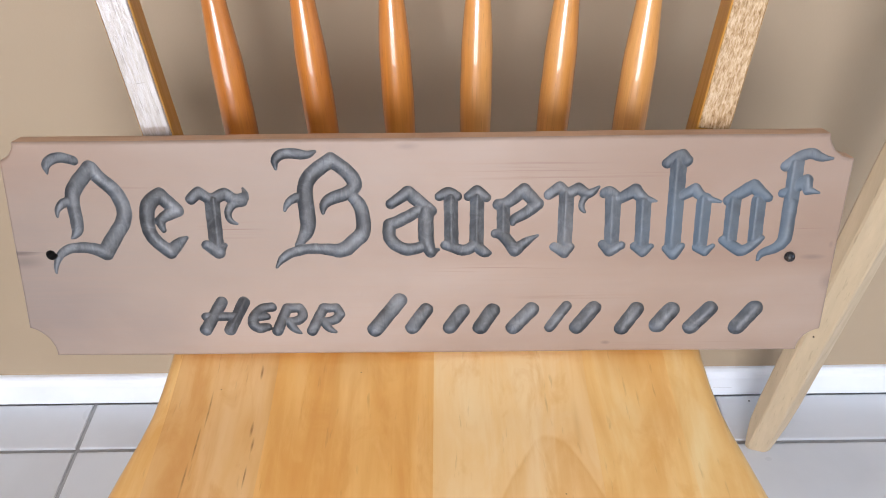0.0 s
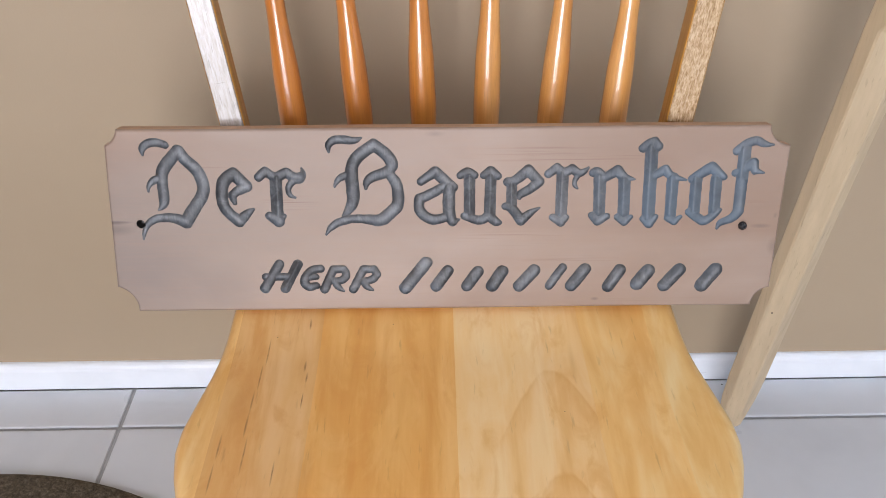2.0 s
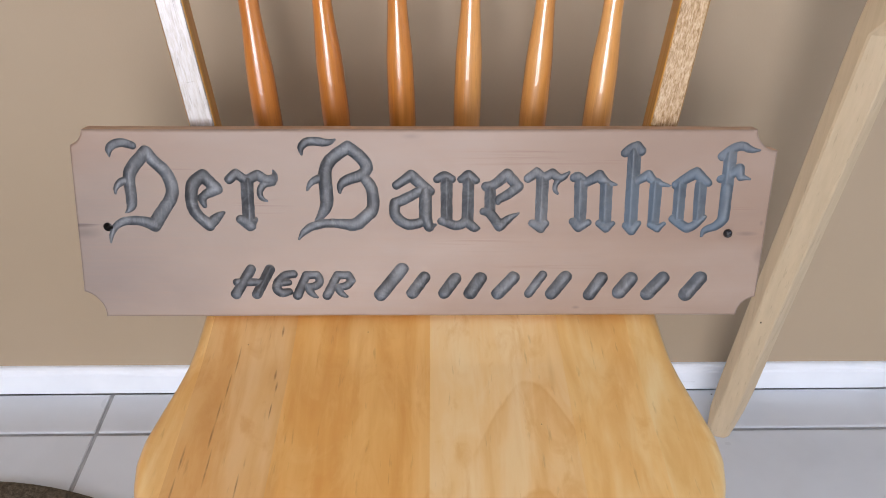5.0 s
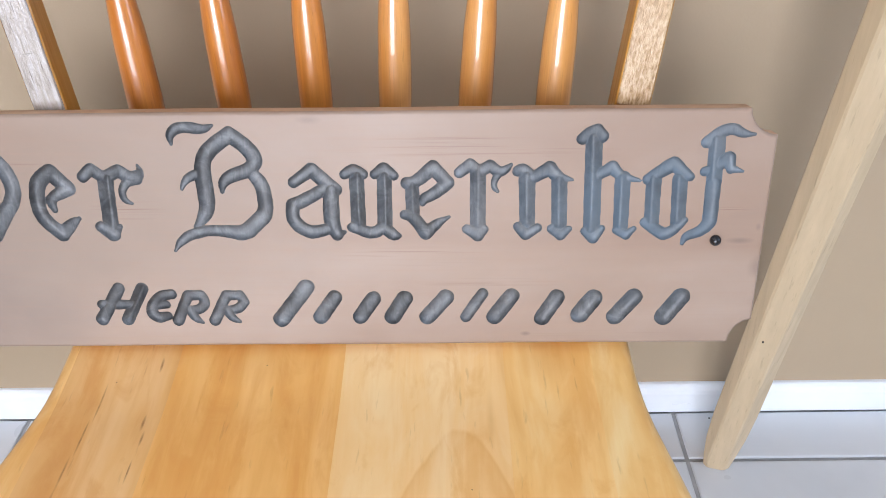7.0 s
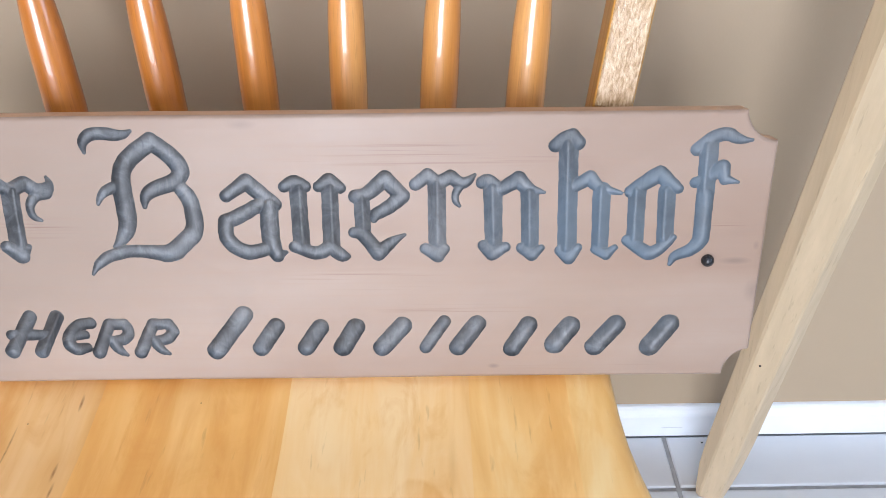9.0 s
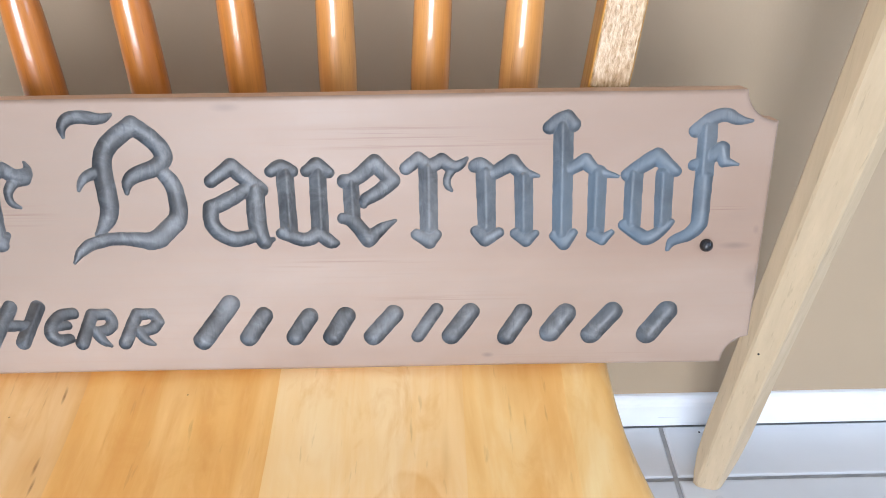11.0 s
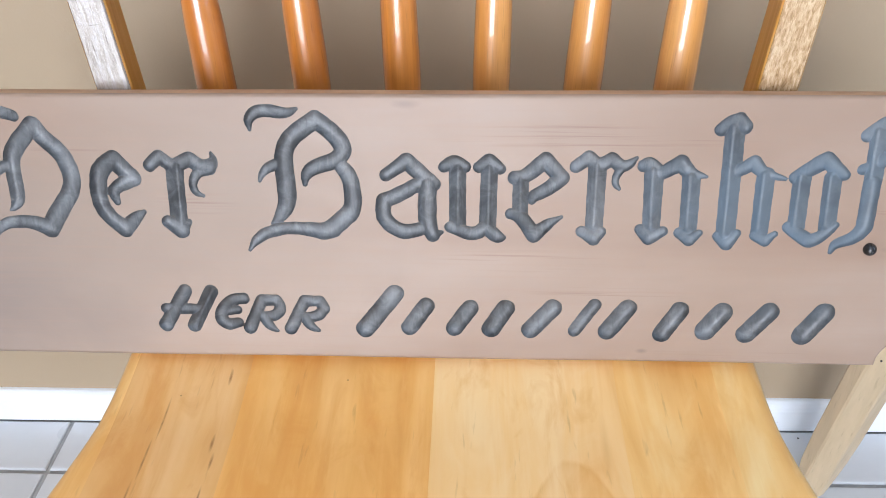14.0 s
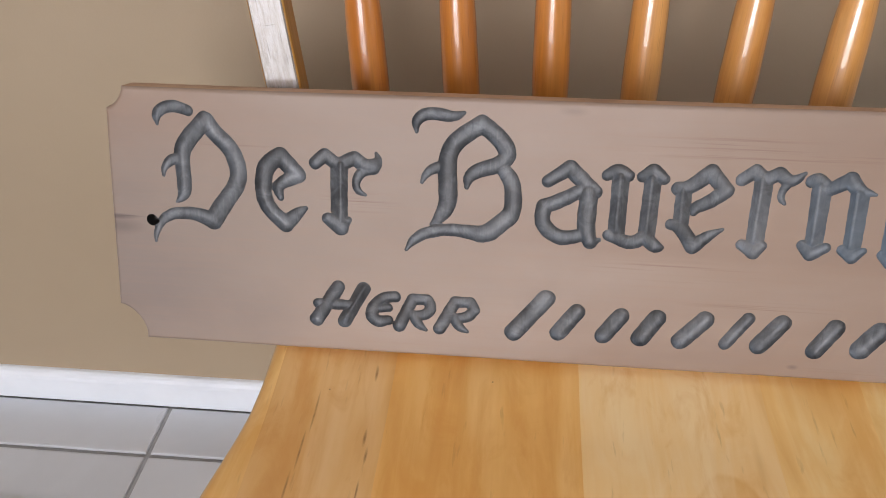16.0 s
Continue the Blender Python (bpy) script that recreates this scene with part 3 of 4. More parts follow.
        foot, tip = Vector((x + slope * (z0 - 0.605), -0.2115 + (z0 - 0.605) * 0.20, z0)), Vector((x + slope * (z1 - 0.605), -0.2115 + (z1 - 0.605) * 0.20, z1))
        length = (tip - foot).length
        p = own("back_post", box(-w, w, -d, d, 0, length, 0.0022, 3), OCHRE, "flat chair back post with a crackled glossy face", False)
        p.matrix_basis = along(foot, tip) @ pose(0, 0, 0, 0, 0, 3.5 if x < 0 else 0.0)
        # its varnished front face, a thin skin
        skin = box(-w + 0.0012, w - 0.0012, -d - 0.0014, -d + 0.004, 0.195, length - 0.02, 0.0008, 1)
        part("varnish_face", skin, GLARE_FACE if x < 0 else GOLDEN, p, "glossy varnish, window reflection put into its silvery colour" if x < 0 else "crackled golden varnish")
    # crest rail joining the tops
    bm = bmesh.new()
    rings = []
    for k in range(25):
        x = CX - 0.290 + 0.580 * k / 24
        y = back_at(x, 0.93) + 0.25 * max(0.0, abs(x - CX) - 0.2) ** 1.2
        rings.append([bm.verts.new((x, y + dy, z)) for dy, z in ((-0.012, 0.922), (-0.010, 0.918), (0.010, 0.918), (0.012, 0.922), (0.012, 0.990), (0.008, 0.996), (-0.008, 0.996), (-0.012, 0.990))])
    for a, b in zip(rings, rings[1:]):
        for k in range(8):
            bm.faces.new((a[k], a[(k + 1) % 8], b[(k + 1) % 8], b[k]))
    bm.faces.new(rings[0][::-1])
    bm.faces.new(rings[-1])
    own("crest_rail", bm, AMBER, "bowed crest rail", False)
    # legs
    leg = smooth_profile([(0.0, 0.012), (0.12, 0.016), (0.25, 0.019), (0.36, 0.014), (SEAT_Z - 0.03, 0.013)])
    for sx, y, dy in ((-1, -0.52, -0.02), (1, -0.52, -0.02), (-1, -0.29, 0.02), (1, -0.29, 0.02)):
        p = own("leg", turned(leg, 20), AMBER)
        p.matrix_basis = along((CX + sx * 0.175, y + dy, 0), (CX + sx * 0.155, y, SEAT_Z - 0.03))
    return ob


chair()

# ---- the carved sign ----
TILT, TURN = radians(16.9), radians(-0.92)
CELL = 0.0007
THICK = 0.0175
sign = tagged(new("carved_wooden_sign"), "pale pinkish wooden sign with carved grey lettering, leaning on a chair", "sign")
sign.matrix_basis = pose(0.0, -0.2764, 0.5173, 0, 0, math.degrees(TURN)) @ pose(0, 0, 0, -math.degrees(TILT))
CARVED = []   # (letter, strokes of (u, v, half width) in millimetres)


def carved(letter, strokes, more=False):
    if more:
        CARVED[-1][1].extend(strokes)
    else:
        CARVED.append((letter, strokes))


# blackletter capitals and small letters, then the slanted line below
carved("D", [
    [(-293, 71, 0.9), (-293, 78, 3.6), (-287, 83, 4), (-278, 84, 4), (-270, 81, 3.6)],
    [(-258, 75, 5.9), (-268, 65, 5.9), (-276, 55, 6), (-277, 49, 5.5), (-277, 38, 5.1), (-277, 23, 5.1), (-281, 17, 2.4), (-284, 15, 0.7)],
    [(-278, 47, 3.7), (-285, 46, 3.7), (-291, 40, 2.3), (-292, 34, 0.9)],
    [(-258, 75, 5.9), (-252, 66, 5.9), (-242, 57, 5.9), (-238, 49, 6), (-236, 38, 6), (-239, 28, 6), (-247, 18, 6.1), (-258, 2, 6.6)],
    [(-258, 2, 6.6), (-268, 6, 4.8), (-280, 7, 4.3), (-290, 5, 3.8), (-298, -1, 2.8), (-302, -10, 1.9), (-303, -16, 0.7)],
])
carved("e", [
    [(-206, 52, 6), (-218, 44, 6), (-220, 17, 5.6), (-204, 2, 5.6), (-195, 11, 4.2), (-189, 15, 1.4)],
    [(-206, 52, 6), (-194, 39, 6), (-205, 33, 4.1), (-209, 29, 4.2), (-207, 22, 2.3)],
])
carved("r", [
    [(-181, 48, 4.1), (-174, 54, 4.5), (-166, 48, 4.5)],
    [(-164, 47, 6), (-165, 5, 5.6)],
    [(-173, 8, 4.2), (-164, 2, 5.6), (-158, 8, 1.9)],
    [(-163, 48, 4.6), (-153, 53, 4.6), (-146, 47, 5.1), (-139, 48, 4.6), (-136, 52, 2.3), (-138, 57, 0.7)],
    [(-140, 46, 4.1), (-148, 44, 3.6), (-153, 36, 2.7), (-151, 29, 2.3), (-146, 27, 0.9)],
])
carved("B", [
    [(-110, 73, 0.9), (-111, 80, 3.1), (-104, 86, 4), (-92, 85, 4), (-84, 84, 3.1), (-78, 87, 0.9)],
    [(-66, 80, 5.8), (-78, 72, 5.9), (-86, 64, 5.9), (-89, 54, 5.9), (-88, 34, 6.4), (-88, 22, 6), (-94, 12, 3.7), (-99, 8, 1.4)],
    [(-91, 50, 3.6), (-99, 48, 3.6), (-104, 43, 2.3), (-106, 38, 0.9)],
])
carved("B", [
    [(-66, 80, 5.8), (-55, 72, 5.8), (-49, 64, 5.9), (-48, 58, 5.4), (-54, 52, 5.5), (-66, 49, 5), (-74, 44, 4.1), (-75, 36, 1.4)],
    [(-52, 51, 4.5), (-45, 43, 5.4), (-43, 32, 5.5), (-43, 18, 6), (-52, 10, 6), (-61, 2, 6.5), (-74, 4, 4.6), (-88, 5, 4.2), (-102, 2, 4.2), (-112, -4, 3.3), (-117, -12, 0.9)],
], more=True)
carved("a", [
    [(-20, 43, 4.1), (-6, 53, 5), (3, 44, 5.5), (12, 37, 4.5)],
    [(3, 38, 4.5), (-10, 30, 5), (-22, 25, 5), (-23, 12, 5.1), (-10, 2, 5.1), (2, 5, 4.7)],
    [(8, 36, 5.9), (7, 10, 6), (11, 1, 4.7), (17, 3, 1.4)],
])
carved("u", [
    [(28, 48, 5.4), (28, 9, 5.5)],
    [(19, 49, 3.6), (26, 53, 5), (33, 49, 3.6)],
    [(23, 7, 3.7), (39, 1, 4.6), (47, 7, 4.6), (55, 0, 4.7), (59, 0, 1.9)],
    [(49, 48, 5.4), (48.5, 9, 5.5)],
    [(42, 49, 3.6), (49, 53, 5), (56, 48, 3.6)],
])
carved("e", [
    [(66, 42, 4.5), (72, 42, 4.5), (86, 54, 5.3), (97, 42, 5), (86, 33, 4.5), (79, 30, 4.1), (78, 26, 2.3)],
    [(70, 41, 5), (70, 19, 5.1)],
    [(64, 17, 3.7), (70, 16, 4.6), (80, 2, 5.1), (89, 10, 3.7), (98, 15, 0.9)],
])
carved("r", [
    [(106, 50, 4), (114, 56, 4.5), (120, 51, 4.5)],
    [(120, 50, 5.8), (120, 8, 5.8)],
    [(112, 5, 3.7), (120, 0, 4.6), (125, 5, 3.2)],
    [(120, 50, 4.5), (129, 55, 4.5), (136, 50, 4), (141, 52, 3.1), (145, 56, 0.9)],
    [(135, 48, 2.7), (132, 43, 2.2), (132, 38, 2.2), (135, 35, 0.9)],
])
carved("n", [
    [(150, 51, 4), (154, 52, 5.3), (162, 46, 3.6)],
    [(157, 47, 6.1), (158, 8, 5.6)],
    [(151, 7, 3.6), (157, 1, 4.6), (166, 6, 3.2)],
    [(162, 46, 4), (174, 53, 5.3), (180, 46, 4.4), (191, 44, 0.9)],
    [(181.5, 43, 5.9), (182.5, 7, 5.5)],
    [(177, 5, 3.6), (184, 0, 4.1), (190, 5, 2.3)],
])
carved("h", [
    [(197, 75, 4.0), (203, 80, 4.4), (208, 81.5, 4.6), (212, 77, 4.6)],
    [(206, 76, 6.1), (207.5, 3, 6.3)],
    [(203, 3, 3.6), (209, -2, 4.6), (215, 5, 2.7)],
    [(208, 46, 3.6), (221, 54, 4.4), (226, 47, 4), (242, 43, 0.9)],
    [(229, 45, 5.7), (229.5, 7, 5.5)],
    [(227, 4, 3.2), (234, 0, 3.6), (240, 5, 1.8)],
])
carved("o", [
    [(248, 44, 4), (262, 53.5, 5.2), (266.5, 56, 5.2), (271, 52, 4.8), (279, 46, 3.3)],
    [(252.5, 44, 5.6), (253, 10, 5.4)],
    [(248, 10, 3.8), (260, 2, 4.6), (264, 0, 4.6), (273, 6, 3.8), (279, 12, 1.8)],
    [(272, 44, 5.6), (273, 10, 5.4)],
])
carved("f", [
    [(289, 72, 4), (297, 79, 4.3), (307, 83, 4.3), (316, 78, 3), (324, 78, 0.9)],
    [(297, 74, 5.9), (297.5, 14, 5.4), (297, 9, 5.2), (290, 2, 4.2), (280, -1, 3.2), (278, -7, 1.4)],
    [(290, 50, 3.6), (297, 52, 3.5), (307, 60, 4.8), (309, 52, 3.5), (318, 50, 0.9)],
])
carved("H", [
    [(-167, -44, 4.8), (-184, -71, 5)],
    [(-148, -44, 4.8), (-163, -71, 4.9)],
    [(-182, -58, 3.9), (-159, -58, 3.9)],
])
carved("E", [
    [(-125, -49, 4.4), (-134, -50, 4.4), (-141, -58, 4.8), (-143, -65, 4.9), (-138, -70, 4.9), (-130, -68, 3.9)],
    [(-141, -59, 3.9), (-130, -58, 3.4)],
])
carved("R", [
    [(-112, -50, 4.4), (-122, -72, 4.9)],
    [(-112, -50, 4.4), (-101, -50, 4.3), (-98, -56, 4.3), (-102, -62, 4.4), (-112, -63, 3.9)],
    [(-111, -63, 4.4), (-108, -70, 3.9), (-102, -74, 1.5)],
])
carved("R", [
    [(-81, -50, 4.4), (-92, -72, 4.9)],
    [(-81, -50, 4.4), (-70, -50, 4.3), (-67, -56, 4.3), (-72, -62, 4.4), (-81, -63, 3.9)],
    [(-81, -63, 4.4), (-78, -70, 3.9), (-72, -73, 1.5)],
])
carved("", [[(-16, -43, 6.6), (-38, -71, 6.8)]])
carved("", [[(6, -52, 6.2), (-6, -69, 6.3)]])
carved("", [[(37, -53, 6.2), (26, -69, 6.3)]])
carved("", [[(62, -53, 6.7), (52, -69, 6.7)]])
carved("", [[(95, -52, 6.7), (80, -69, 6.7)]])
carved("", [[(124, -49, 4.8), (111, -69, 4.8)]])
carved("", [[(147, -51, 6.6), (134, -69, 6.7)]])
carved("", [[(183, -52, 6.6), (172, -70, 6.6)]])
carved("", [[(212, -53, 7.5), (202, -67, 7.6)]])
carved("", [[(244, -52, 7.1), (230, -69, 7.1)]])
carved("", [[(281, -52, 7.5), (269, -69, 7.6)]])


def eased(stroke):
    """Rounds the gentle bends of a stroke; sharp corners stay."""
    pts = [np.array(p, float) for p in stroke]
    for _ in range(2):
        out = [pts[0]]
        for a, b, c in zip(pts, pts[1:], pts[2:]):
            d0, d1 = b[:2] - a[:2], c[:2] - b[:2]
            bend = abs(math.degrees(math.atan2(d0[0] * d1[1] - d0[1] * d1[0], d0 @ d1)))
            out += [b] if bend > 62 else [b * 0.75 + a * 0.25, b * 0.75 + c * 0.25]
        pts = out + [pts[-1]]
    return pts


def build_sign():
    mm = CELL * 1000
    us, vs = np.arange(-348, 350, mm), np.arange(-104, 102, mm)
    U, V = np.meshgrid(us, vs, indexing="ij")
    # outline: four slightly uneven sides with a scooped notch at each corner
    corners = [(-340, -97.0), (339.0, -92.0), (342.0, 97.5), (-329.0, 96.0)]
    edge = np.full(U.shape, -1e9)
    for (x0, y0), (x1, y1) in zip(corners, corners[1:] + corners[:1]):
        L = math.hypot(x1 - x0, y1 - y0)
        edge = np.maximum(edge, ((U - x0) * (y1 - y0) - (V - y0) * (x1 - x0)) / L)
    for (x, y), r in zip(((-344, -94), (342, -92), (342, 99), (-336, 98.5)), (25, 20, 21.5, 19)):
        edge = np.maximum(edge, r - np.hypot(U - x, V - y))
    edge += 0.35 * np.sin(U / 41.0 + 0.6) * np.sin(V / 37.0)
    # grooves
    UPPER = 13
    groove, deep, which = np.full(U.shape, 50.0), np.zeros(U.shape), np.full(U.shape, -1)
    for n, (_, strokes) in enumerate(CARVED):
        for stroke in strokes:
            pts = eased(stroke)
            if n < UPPER:
                pts = [p + (0, 0, 0.35) for p in pts]
            for a, b in zip(pts, pts[1:]):
                reach = max(a[2], b[2]) + 3
                i = slice(*np.searchsorted(us, (min(a[0], b[0]) - reach, max(a[0], b[0]) + reach)))
                j = slice(*np.searchsorted(vs, (min(a[1], b[1]) - reach, max(a[1], b[1]) + reach)))
                u, v = U[i, j], V[i, j]
                d = b[:2] - a[:2]
                s = np.clip(((u - a[0]) * d[0] + (v - a[1]) * d[1]) / max(d @ d, 1e-6), 0, 1)
                r = a[2] + (b[2] - a[2]) * s
                off = np.hypot(u - a[0] - s * d[0], v - a[1] - s * d[1])
                f = off - r
                closer = f < groove[i, j]
                which[i, j] = np.where(closer, n, which[i, j])
                groove[i, j] = np.minimum(groove[i, j], f)
                q = np.clip(off / np.maximum(r, 0.3), 0, 1)
                # straight stems are cut to a V, curves and caps with a round-nosed tool
                stem = n < UPPER and abs(d[1]) > 0.86 * math.hypot(*d) and math.hypot(*d) > 16
                if stem:
                    shape = 0.95 * (1.02 - np.sqrt(q * q + 0.04)) * (q < 1)
                elif n < UPPER:
                    shape = 0.66 * np.sqrt(np.maximum(0.0, 1 - q ** 3.0)) + 0.10 * (1 - q * q) * (q < 1)
                else:
                    shape = 0.66 * np.sqrt(np.maximum(0.0, 1 - q ** 2.6))
                deep[i, j] = np.maximum(deep[i, j], r * shape * np.where(q < 1, 1, 0))
    groove += 0.20 * np.sin(U / 2.3 + 1.7 * np.sin(V / 5.1)) * np.sin(V / 2.9 + 1.3 * np.sin(U / 6.7))
    holes = ((-304, 0, 4.4),)
    for n, (x, y, r) in enumerate(holes):
        off = np.hypot(U - x, V - y)
        f = off - r
        which = np.where(f < np.minimum(groove, 0.8), len(CARVED) + n, which)
        groove = np.minimum(groove, f)
        deep = np.maximum(deep, np.where(f < 0, 9.0 * (1 - np.clip(off / r, 0, 1) ** 6), 0))
    # pull the mesh onto the edges of grooves and outline
    X, Y = U.copy(), V.copy()
    for field in (groove, edge):
        gu, gv = np.gradient(field, mm)
        size = np.maximum(gu * gu + gv * gv, 0.2)
        near = np.abs(field) < 0.62 * mm
        X = np.where(near, U - field * gu / size, X)
        Y = np.where(near, V - field * gv / size, Y)
    depth = np.where(groove < -0.62 * mm, deep, 0.0)
    R = 3.0
    fall = np.clip(R + np.where(np.abs(edge) < 0.62 * mm, 0.0, edge), 0, R)
    depth = np.maximum(depth, R - np.sqrt(R * R - np.minimum(fall, R * 0.97) ** 2))
    depth += 0.06 * np.sin(U / 9.0 + 2 * np.sin(V / 23.0)) * np.sin(V / 4.1 + U / 61.0)
    cell_edge = (edge[:-1, :-1] + edge[1:, :-1] + edge[:-1, 1:] + edge[1:, 1:]) / 4
    cell_groove = (groove[:-1, :-1] + groove[1:, :-1] + groove[:-1, 1:] + groove[1:, 1:]) / 4
    solid = cell_edge < 0
    # cells that a groove's edge crosses are split into triangles along that edge
    side = np.where(np.abs(groove) < 0.62 * mm, 0.0, groove)
    corner = np.stack([side[:-1, :-1], side[1:, :-1], side[1:, 1:], side[:-1, 1:]], -1)
    crossed = solid & (corner.max(-1) > 0) & (corner.min(-1) < 0)
    cut = solid & ~crossed & (np.where(corner.max(-1) == corner.min(-1), cell_groove, corner.sum(-1)) < 0)
    nearest = which[:-1, :-1]
    owner = np.where(cut, nearest, -1)
    index = np.arange(U.size).reshape(U.shape)
    quads = np.stack([index[:-1, :-1], index[1:, :-1], index[1:, 1:], index[:-1, 1:]], -1)
    co = np.stack([X, depth, Y], -1).reshape(-1, 3) / 1000

    q4, c4 = quads[crossed], corner[crossed]
    first = (np.abs(c4[:, 0]) + np.abs(c4[:, 2]) <= np.abs(c4[:, 1]) + np.abs(c4[:, 3]))[:, None]
    halves = np.concatenate([np.where(first, q4[:, (0, 1, 2)], q4[:, (1, 2, 3)]), np.where(first, q4[:, (0, 2, 3)], q4[:, (1, 3, 0)])])
    inside = side.reshape(-1)[halves].sum(-1) < 0
    half_owner = np.where(inside, np.concatenate([nearest[crossed]] * 2), -1)

    def piece(name, cells, which_halves, material, label="", rim=False):
        faces, tris = quads[cells], halves[which_halves]
        used, back = np.unique(np.concatenate([faces.ravel(), tris.ravel()]), return_inverse=True)
        verts = co[used].tolist()
        faces = back[:faces.size].reshape(-1, 4).tolist() + back[faces.size:].reshape(-1, 3).tolist()
        flat = []
        if rim:
            seen = {}
            for f in faces:
                for a, b in zip(f, f[1:] + f[:1]):
                    seen[(a, b)] = True
            loose = [(a, b) for a, b in seen if (b, a) not in seen]
            outer = {a: b for a, b in loose if abs(verts[a][1]) > 0.0012 and on_rim(verts[a])}
            low = {}
            for a in outer:
                for c in (a, outer[a]):
                    if c not in low:
                        low[c] = len(verts)
                        verts.append([verts[c][0], THICK, verts[c][2]])
            for a, b in outer.items():
                flat.append([b, a, low[a], low[b]])
            loop, at = [], next(iter(outer))
            while at in outer and len(loop) <= len(outer):
                loop.append(low[at])
                at = outer[at]
                if low[at] == loop[0]:
                    break
            flat.append(loop)
        data = bpy.data.meshes.new(name)
        data.from_pydata(verts, [], faces + flat)
        data.materials.append(material)
        if rim:
            data.materials.append(EDGE)
            data.polygons.foreach_set("material_index", [0] * len(faces) + [1] * len(flat))
        data.polygons.foreach_set("use_smooth", [True] * len(faces) + [False] * len(flat))
        data.set_sharp_from_angle(angle=radians(66 if rim else 75))
        ob = new(name, data)
        ob.parent = sign
        return tagged(ob, label)

    def on_rim(p):
        i, j = int(round((p[0] * 1000 + 348) / mm)), int(round((p[2] * 1000 + 104) / mm))
        return edge[min(max(i, 0), edge.shape[0] - 1), min(max(j, 0), edge.shape[1] - 1)] > -2.0 * mm

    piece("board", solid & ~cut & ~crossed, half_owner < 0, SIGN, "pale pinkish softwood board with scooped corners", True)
    for n, (letter, _) in enumerate(CARVED):
        if letter:
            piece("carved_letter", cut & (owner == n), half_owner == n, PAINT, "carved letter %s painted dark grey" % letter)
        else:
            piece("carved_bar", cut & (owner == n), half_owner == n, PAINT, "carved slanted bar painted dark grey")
    for n in range(len(holes)):
        piece("drilled_hole", cut & (owner == len(CARVED) + n), half_owner == len(CARVED) + n, HOLE, "small drilled hole, near-black inside")
    bm = bmesh.new()
    bmesh.ops.create_uvsphere(bm, u_segments=24, v_segments=14, radius=0.0044)
    head = part("screw_head", bm, BLACK, sign, "black domed screw head", True)
    head.location = (0.3032, -0.0006, -0.0045)


build_sign()


# ---- the table leg beside the chair ----
def table():
    ob = tagged(new("table"), "blond wooden table with a square tapered splayed leg", "table")
    ob.location = (0.4525, -0.086, 0)
    bm = bmesh.new()
    rings = []
    turn = radians(-17)
    FLAT_END = 0.708
    # a square leg with one corner planed to a broad flat that stops below the apron:
    # height, depth of the flat's face, its two ends, how far each side runs back from it
    for z, w, x0, x1, a, b in ((0.0, 0.0150, -0.0090, 0.0120, 0.0035, 0.0045), (0.004, 0.0163, -0.0106, 0.0134, 0.0048, 0.0060), (0.02, 0.0167, -0.0115, 0.0132, 0.0068, 0.0085), (0.06, 0.0174, -0.0119, 0.0120, 0.0110, 0.0150),
                               (0.11, 0.0180, -0.0125, 0.0116, 0.0122, 0.0170), (0.20, 0.0184, -0.0129, 0.0116, 0.0122, 0.0160), (0.45, 0.0197, -0.0142, 0.0122, 0.0122, 0.0140), (FLAT_END - 0.03, 0.0208, -0.0153, 0.0130, 0.0126, 0.0138),
                               (FLAT_END, 0.0320, -0.0020, 0.0020, 0.0245, 0.0245), (0.76, 0.0322, -0.0020, 0.0020, 0.0247, 0.0247)):
        left, right = Vector((x0, -w)), Vector((x1, -w))
        half = (right.x - left.x) / 2
        nose = left + Vector((half, -half))
        west, east = left + Vector((-a, a)), right + Vector((b, b))
        back = west + east - nose
        soft = 0.0016
        pts = []
        outline = (west, left, right, east, back)
        for k, p in enumerate(outline):
            for q in (outline[k - 1], outline[(k + 1) % 5]):
                d = q - p
                pts.append(p + d * min(0.3, soft / d.length))
        pts = [(x * math.cos(turn) - y * math.sin(turn), x * math.sin(turn) + y * math.cos(turn)) for x, y in pts]
        rings.append([bm.verts.new((x - 0.001 * z, y - 0.132 * z, z)) for x, y in pts])
    for a, b in zip(rings, rings[1:]):
        for k in range(10):
            bm.faces.new((a[k], a[(k + 1) % 10], b[(k + 1) % 10], b[k]))
    bm.faces.new(rings[0][::-1])
    bm.faces.new(rings[-1])
    part("leg", bm, BLOND, ob, "square tapered leg with one corner planed flat")
    bm = bmesh.new()
    bmesh.ops.create_uvsphere(bm, u_segments=10, v_segments=6, radius=0.0011)
    knot = part("knot", bm, BLACK, ob, "tiny dark pin knot", True)
    knot.location = (-0.0135, -0.0575, 0.272)
    rail = box(-0.010, 0.16, -0.122, -0.094, 0.70, 0.76, 0.004, 2)
    part("apron", rail, BLOND, ob)
    return ob


table()


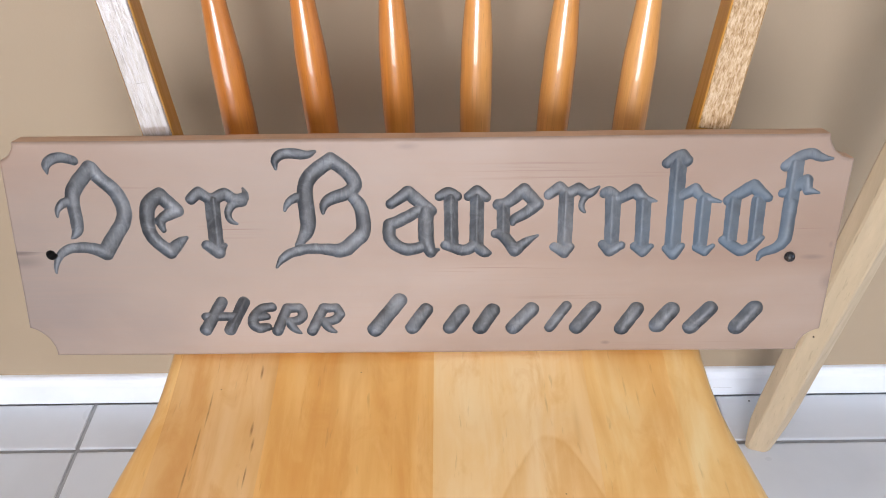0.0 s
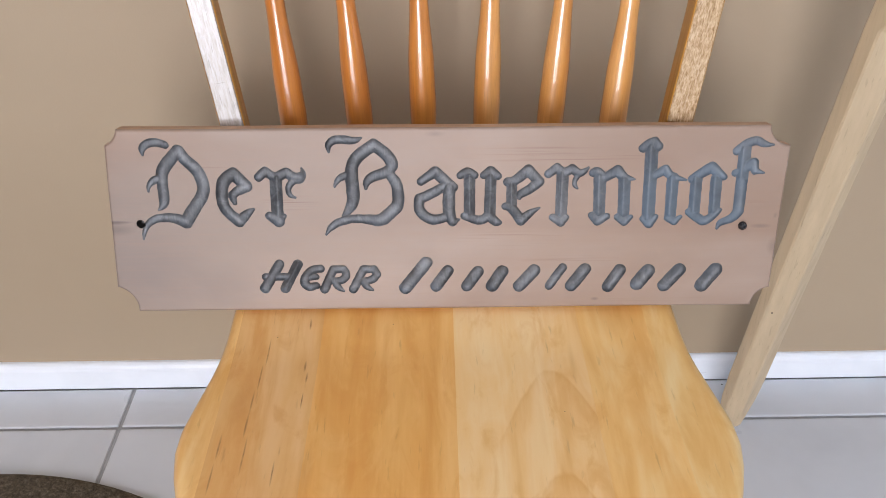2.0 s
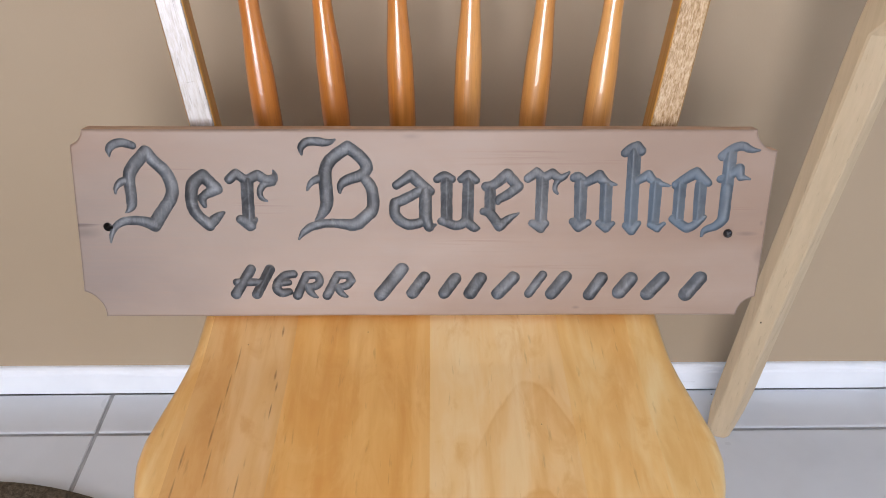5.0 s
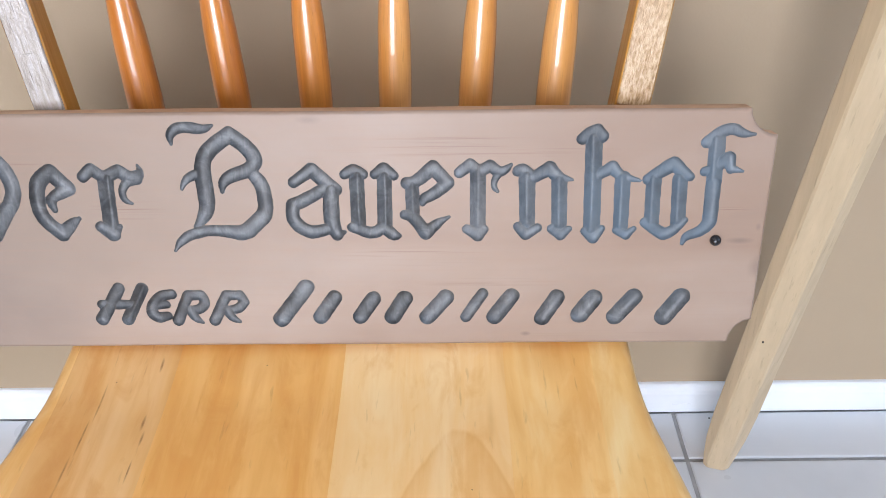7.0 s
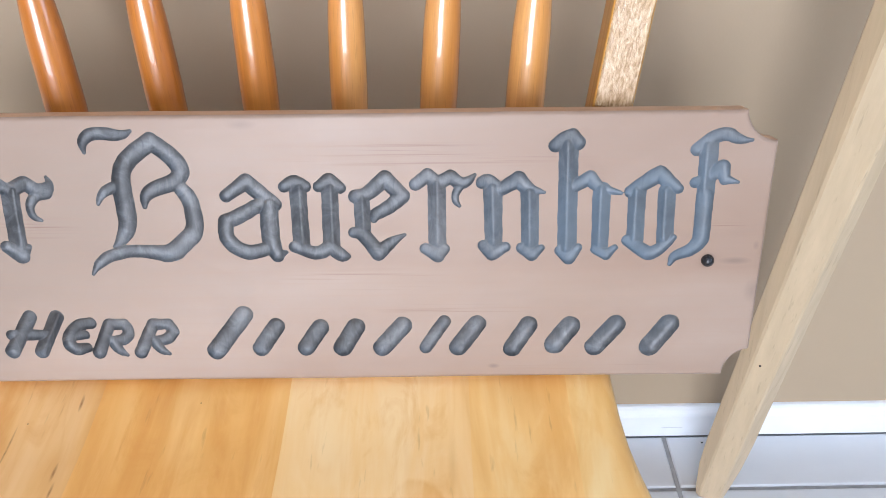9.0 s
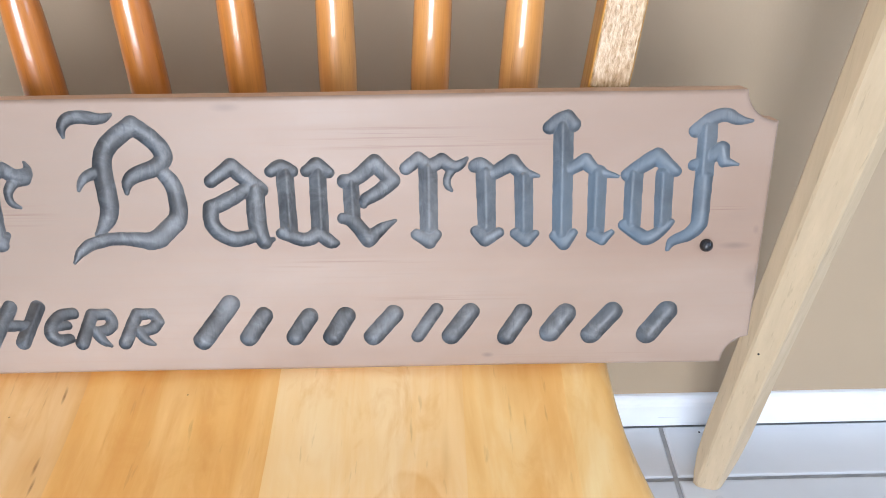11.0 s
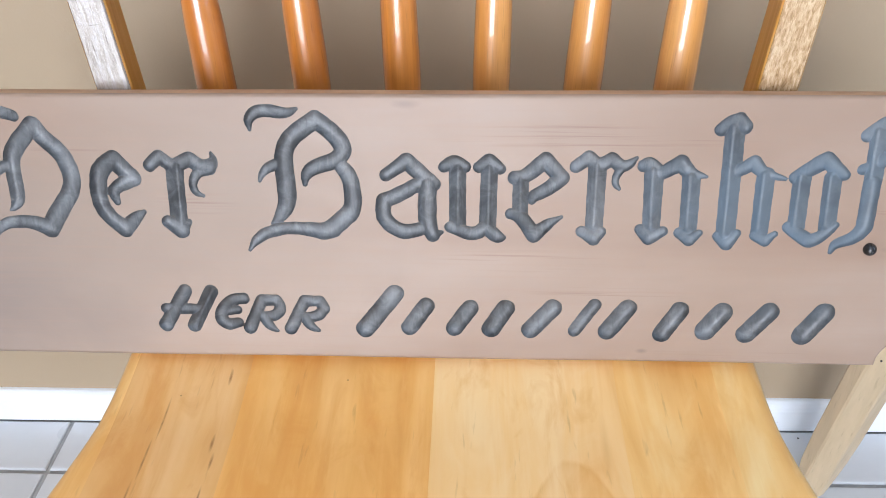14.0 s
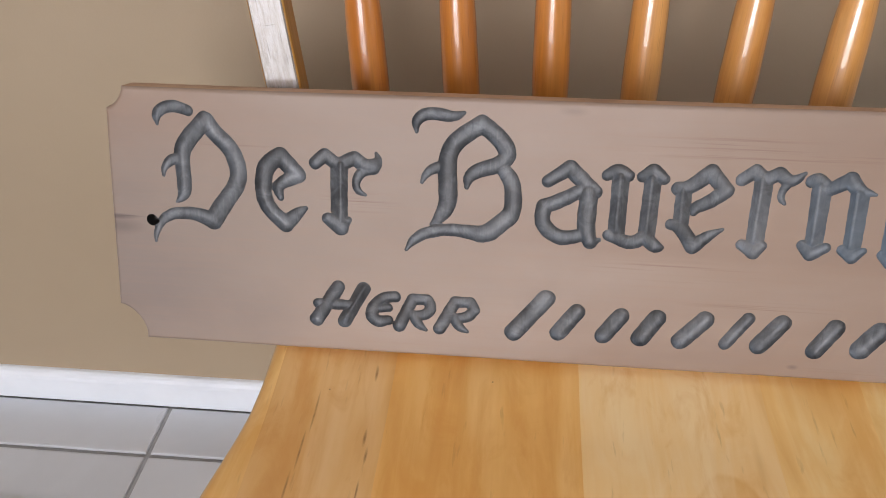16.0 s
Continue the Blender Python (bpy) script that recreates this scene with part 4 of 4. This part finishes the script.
# ---- the rug ----
def rug():
    bm = bmesh.new()
    rings = []
    for r, z in ((0.0, 0.010), (0.20, 0.010), (0.40, 0.010), (0.545, 0.0098), (0.556, 0.0085), (0.561, 0.0055), (0.5615, 0.0005)):
        rings.append([bm.verts.new((r * math.cos(a) * (1 + 0.003 * math.sin(9 * a)), r * math.sin(a), z)) for a in (2 * math.pi * k / 120 for k in range(120))])
    for a, b in zip(rings[1:], rings[2:]):
        for k in range(120):
            bm.faces.new((a[k], b[k], b[(k + 1) % 120], a[(k + 1) % 120]))
    bm.faces.new(rings[1])
    for v in rings[0]:
        bm.verts.remove(v)
    ob = part("rug", bm, RUG, smooth=True)
    ob.location = (-0.655, -0.737, 0)
    return tagged(ob, "dark brown speckled round rug lying on the tiles", "rug")


rug()


def crumb():
    bm = bmesh.new()
    bmesh.ops.create_icosphere(bm, subdivisions=2, radius=0.0013)
    for v in bm.verts:
        v.co *= 1 + 0.25 * math.sin(3100 * v.co.x + 1.3) * math.cos(2700 * v.co.y)
        v.co.z = max(v.co.z * 0.7, -0.0008)
    ob = part("crumb", bm, HOLE, smooth=True)
    ob.location = (0.4654, -0.0132, 0.0008)
    return tagged(ob, "tiny dark crumb lying on a floor tile by the baseboard", "crumb")


crumb()


# ---- the two windows out of view ----
def window(name, label, width, h, m):
    ob = tagged(new(name), label, "window", kind="structure")
    ob.matrix_basis = m
    w = width / 2
    for kind, b in (("frame_side", (-w, -w + 0.05, 0, h)), ("frame_side", (w - 0.05, w, 0, h)), ("frame_rail", (-w + 0.05, w - 0.05, 0, 0.05)), ("frame_rail", (-w + 0.05, w - 0.05, h - 0.05, h)), ("mullion", (-0.02, 0.02, 0.05, h - 0.05))):
        part(kind, box(b[0], b[1], 0.001, 0.03, b[2], b[3], 0.003, 1), WHITE, ob)


window("window_1", "tall white-framed glass door letting in daylight", WIN_X1 - WIN_X0, WIN_Z1 - WIN_Z0, pose((WIN_X0 + WIN_X1) / 2, ROOM_Y0, WIN_Z0))
window("window_2", "white-framed side window letting in cool daylight", EAST_Y1 - EAST_Y0, EAST_Z1 - EAST_Z0, pose(ROOM_X1, (EAST_Y0 + EAST_Y1) / 2, EAST_Z0, 0, 0, 90))
lay_tiles()
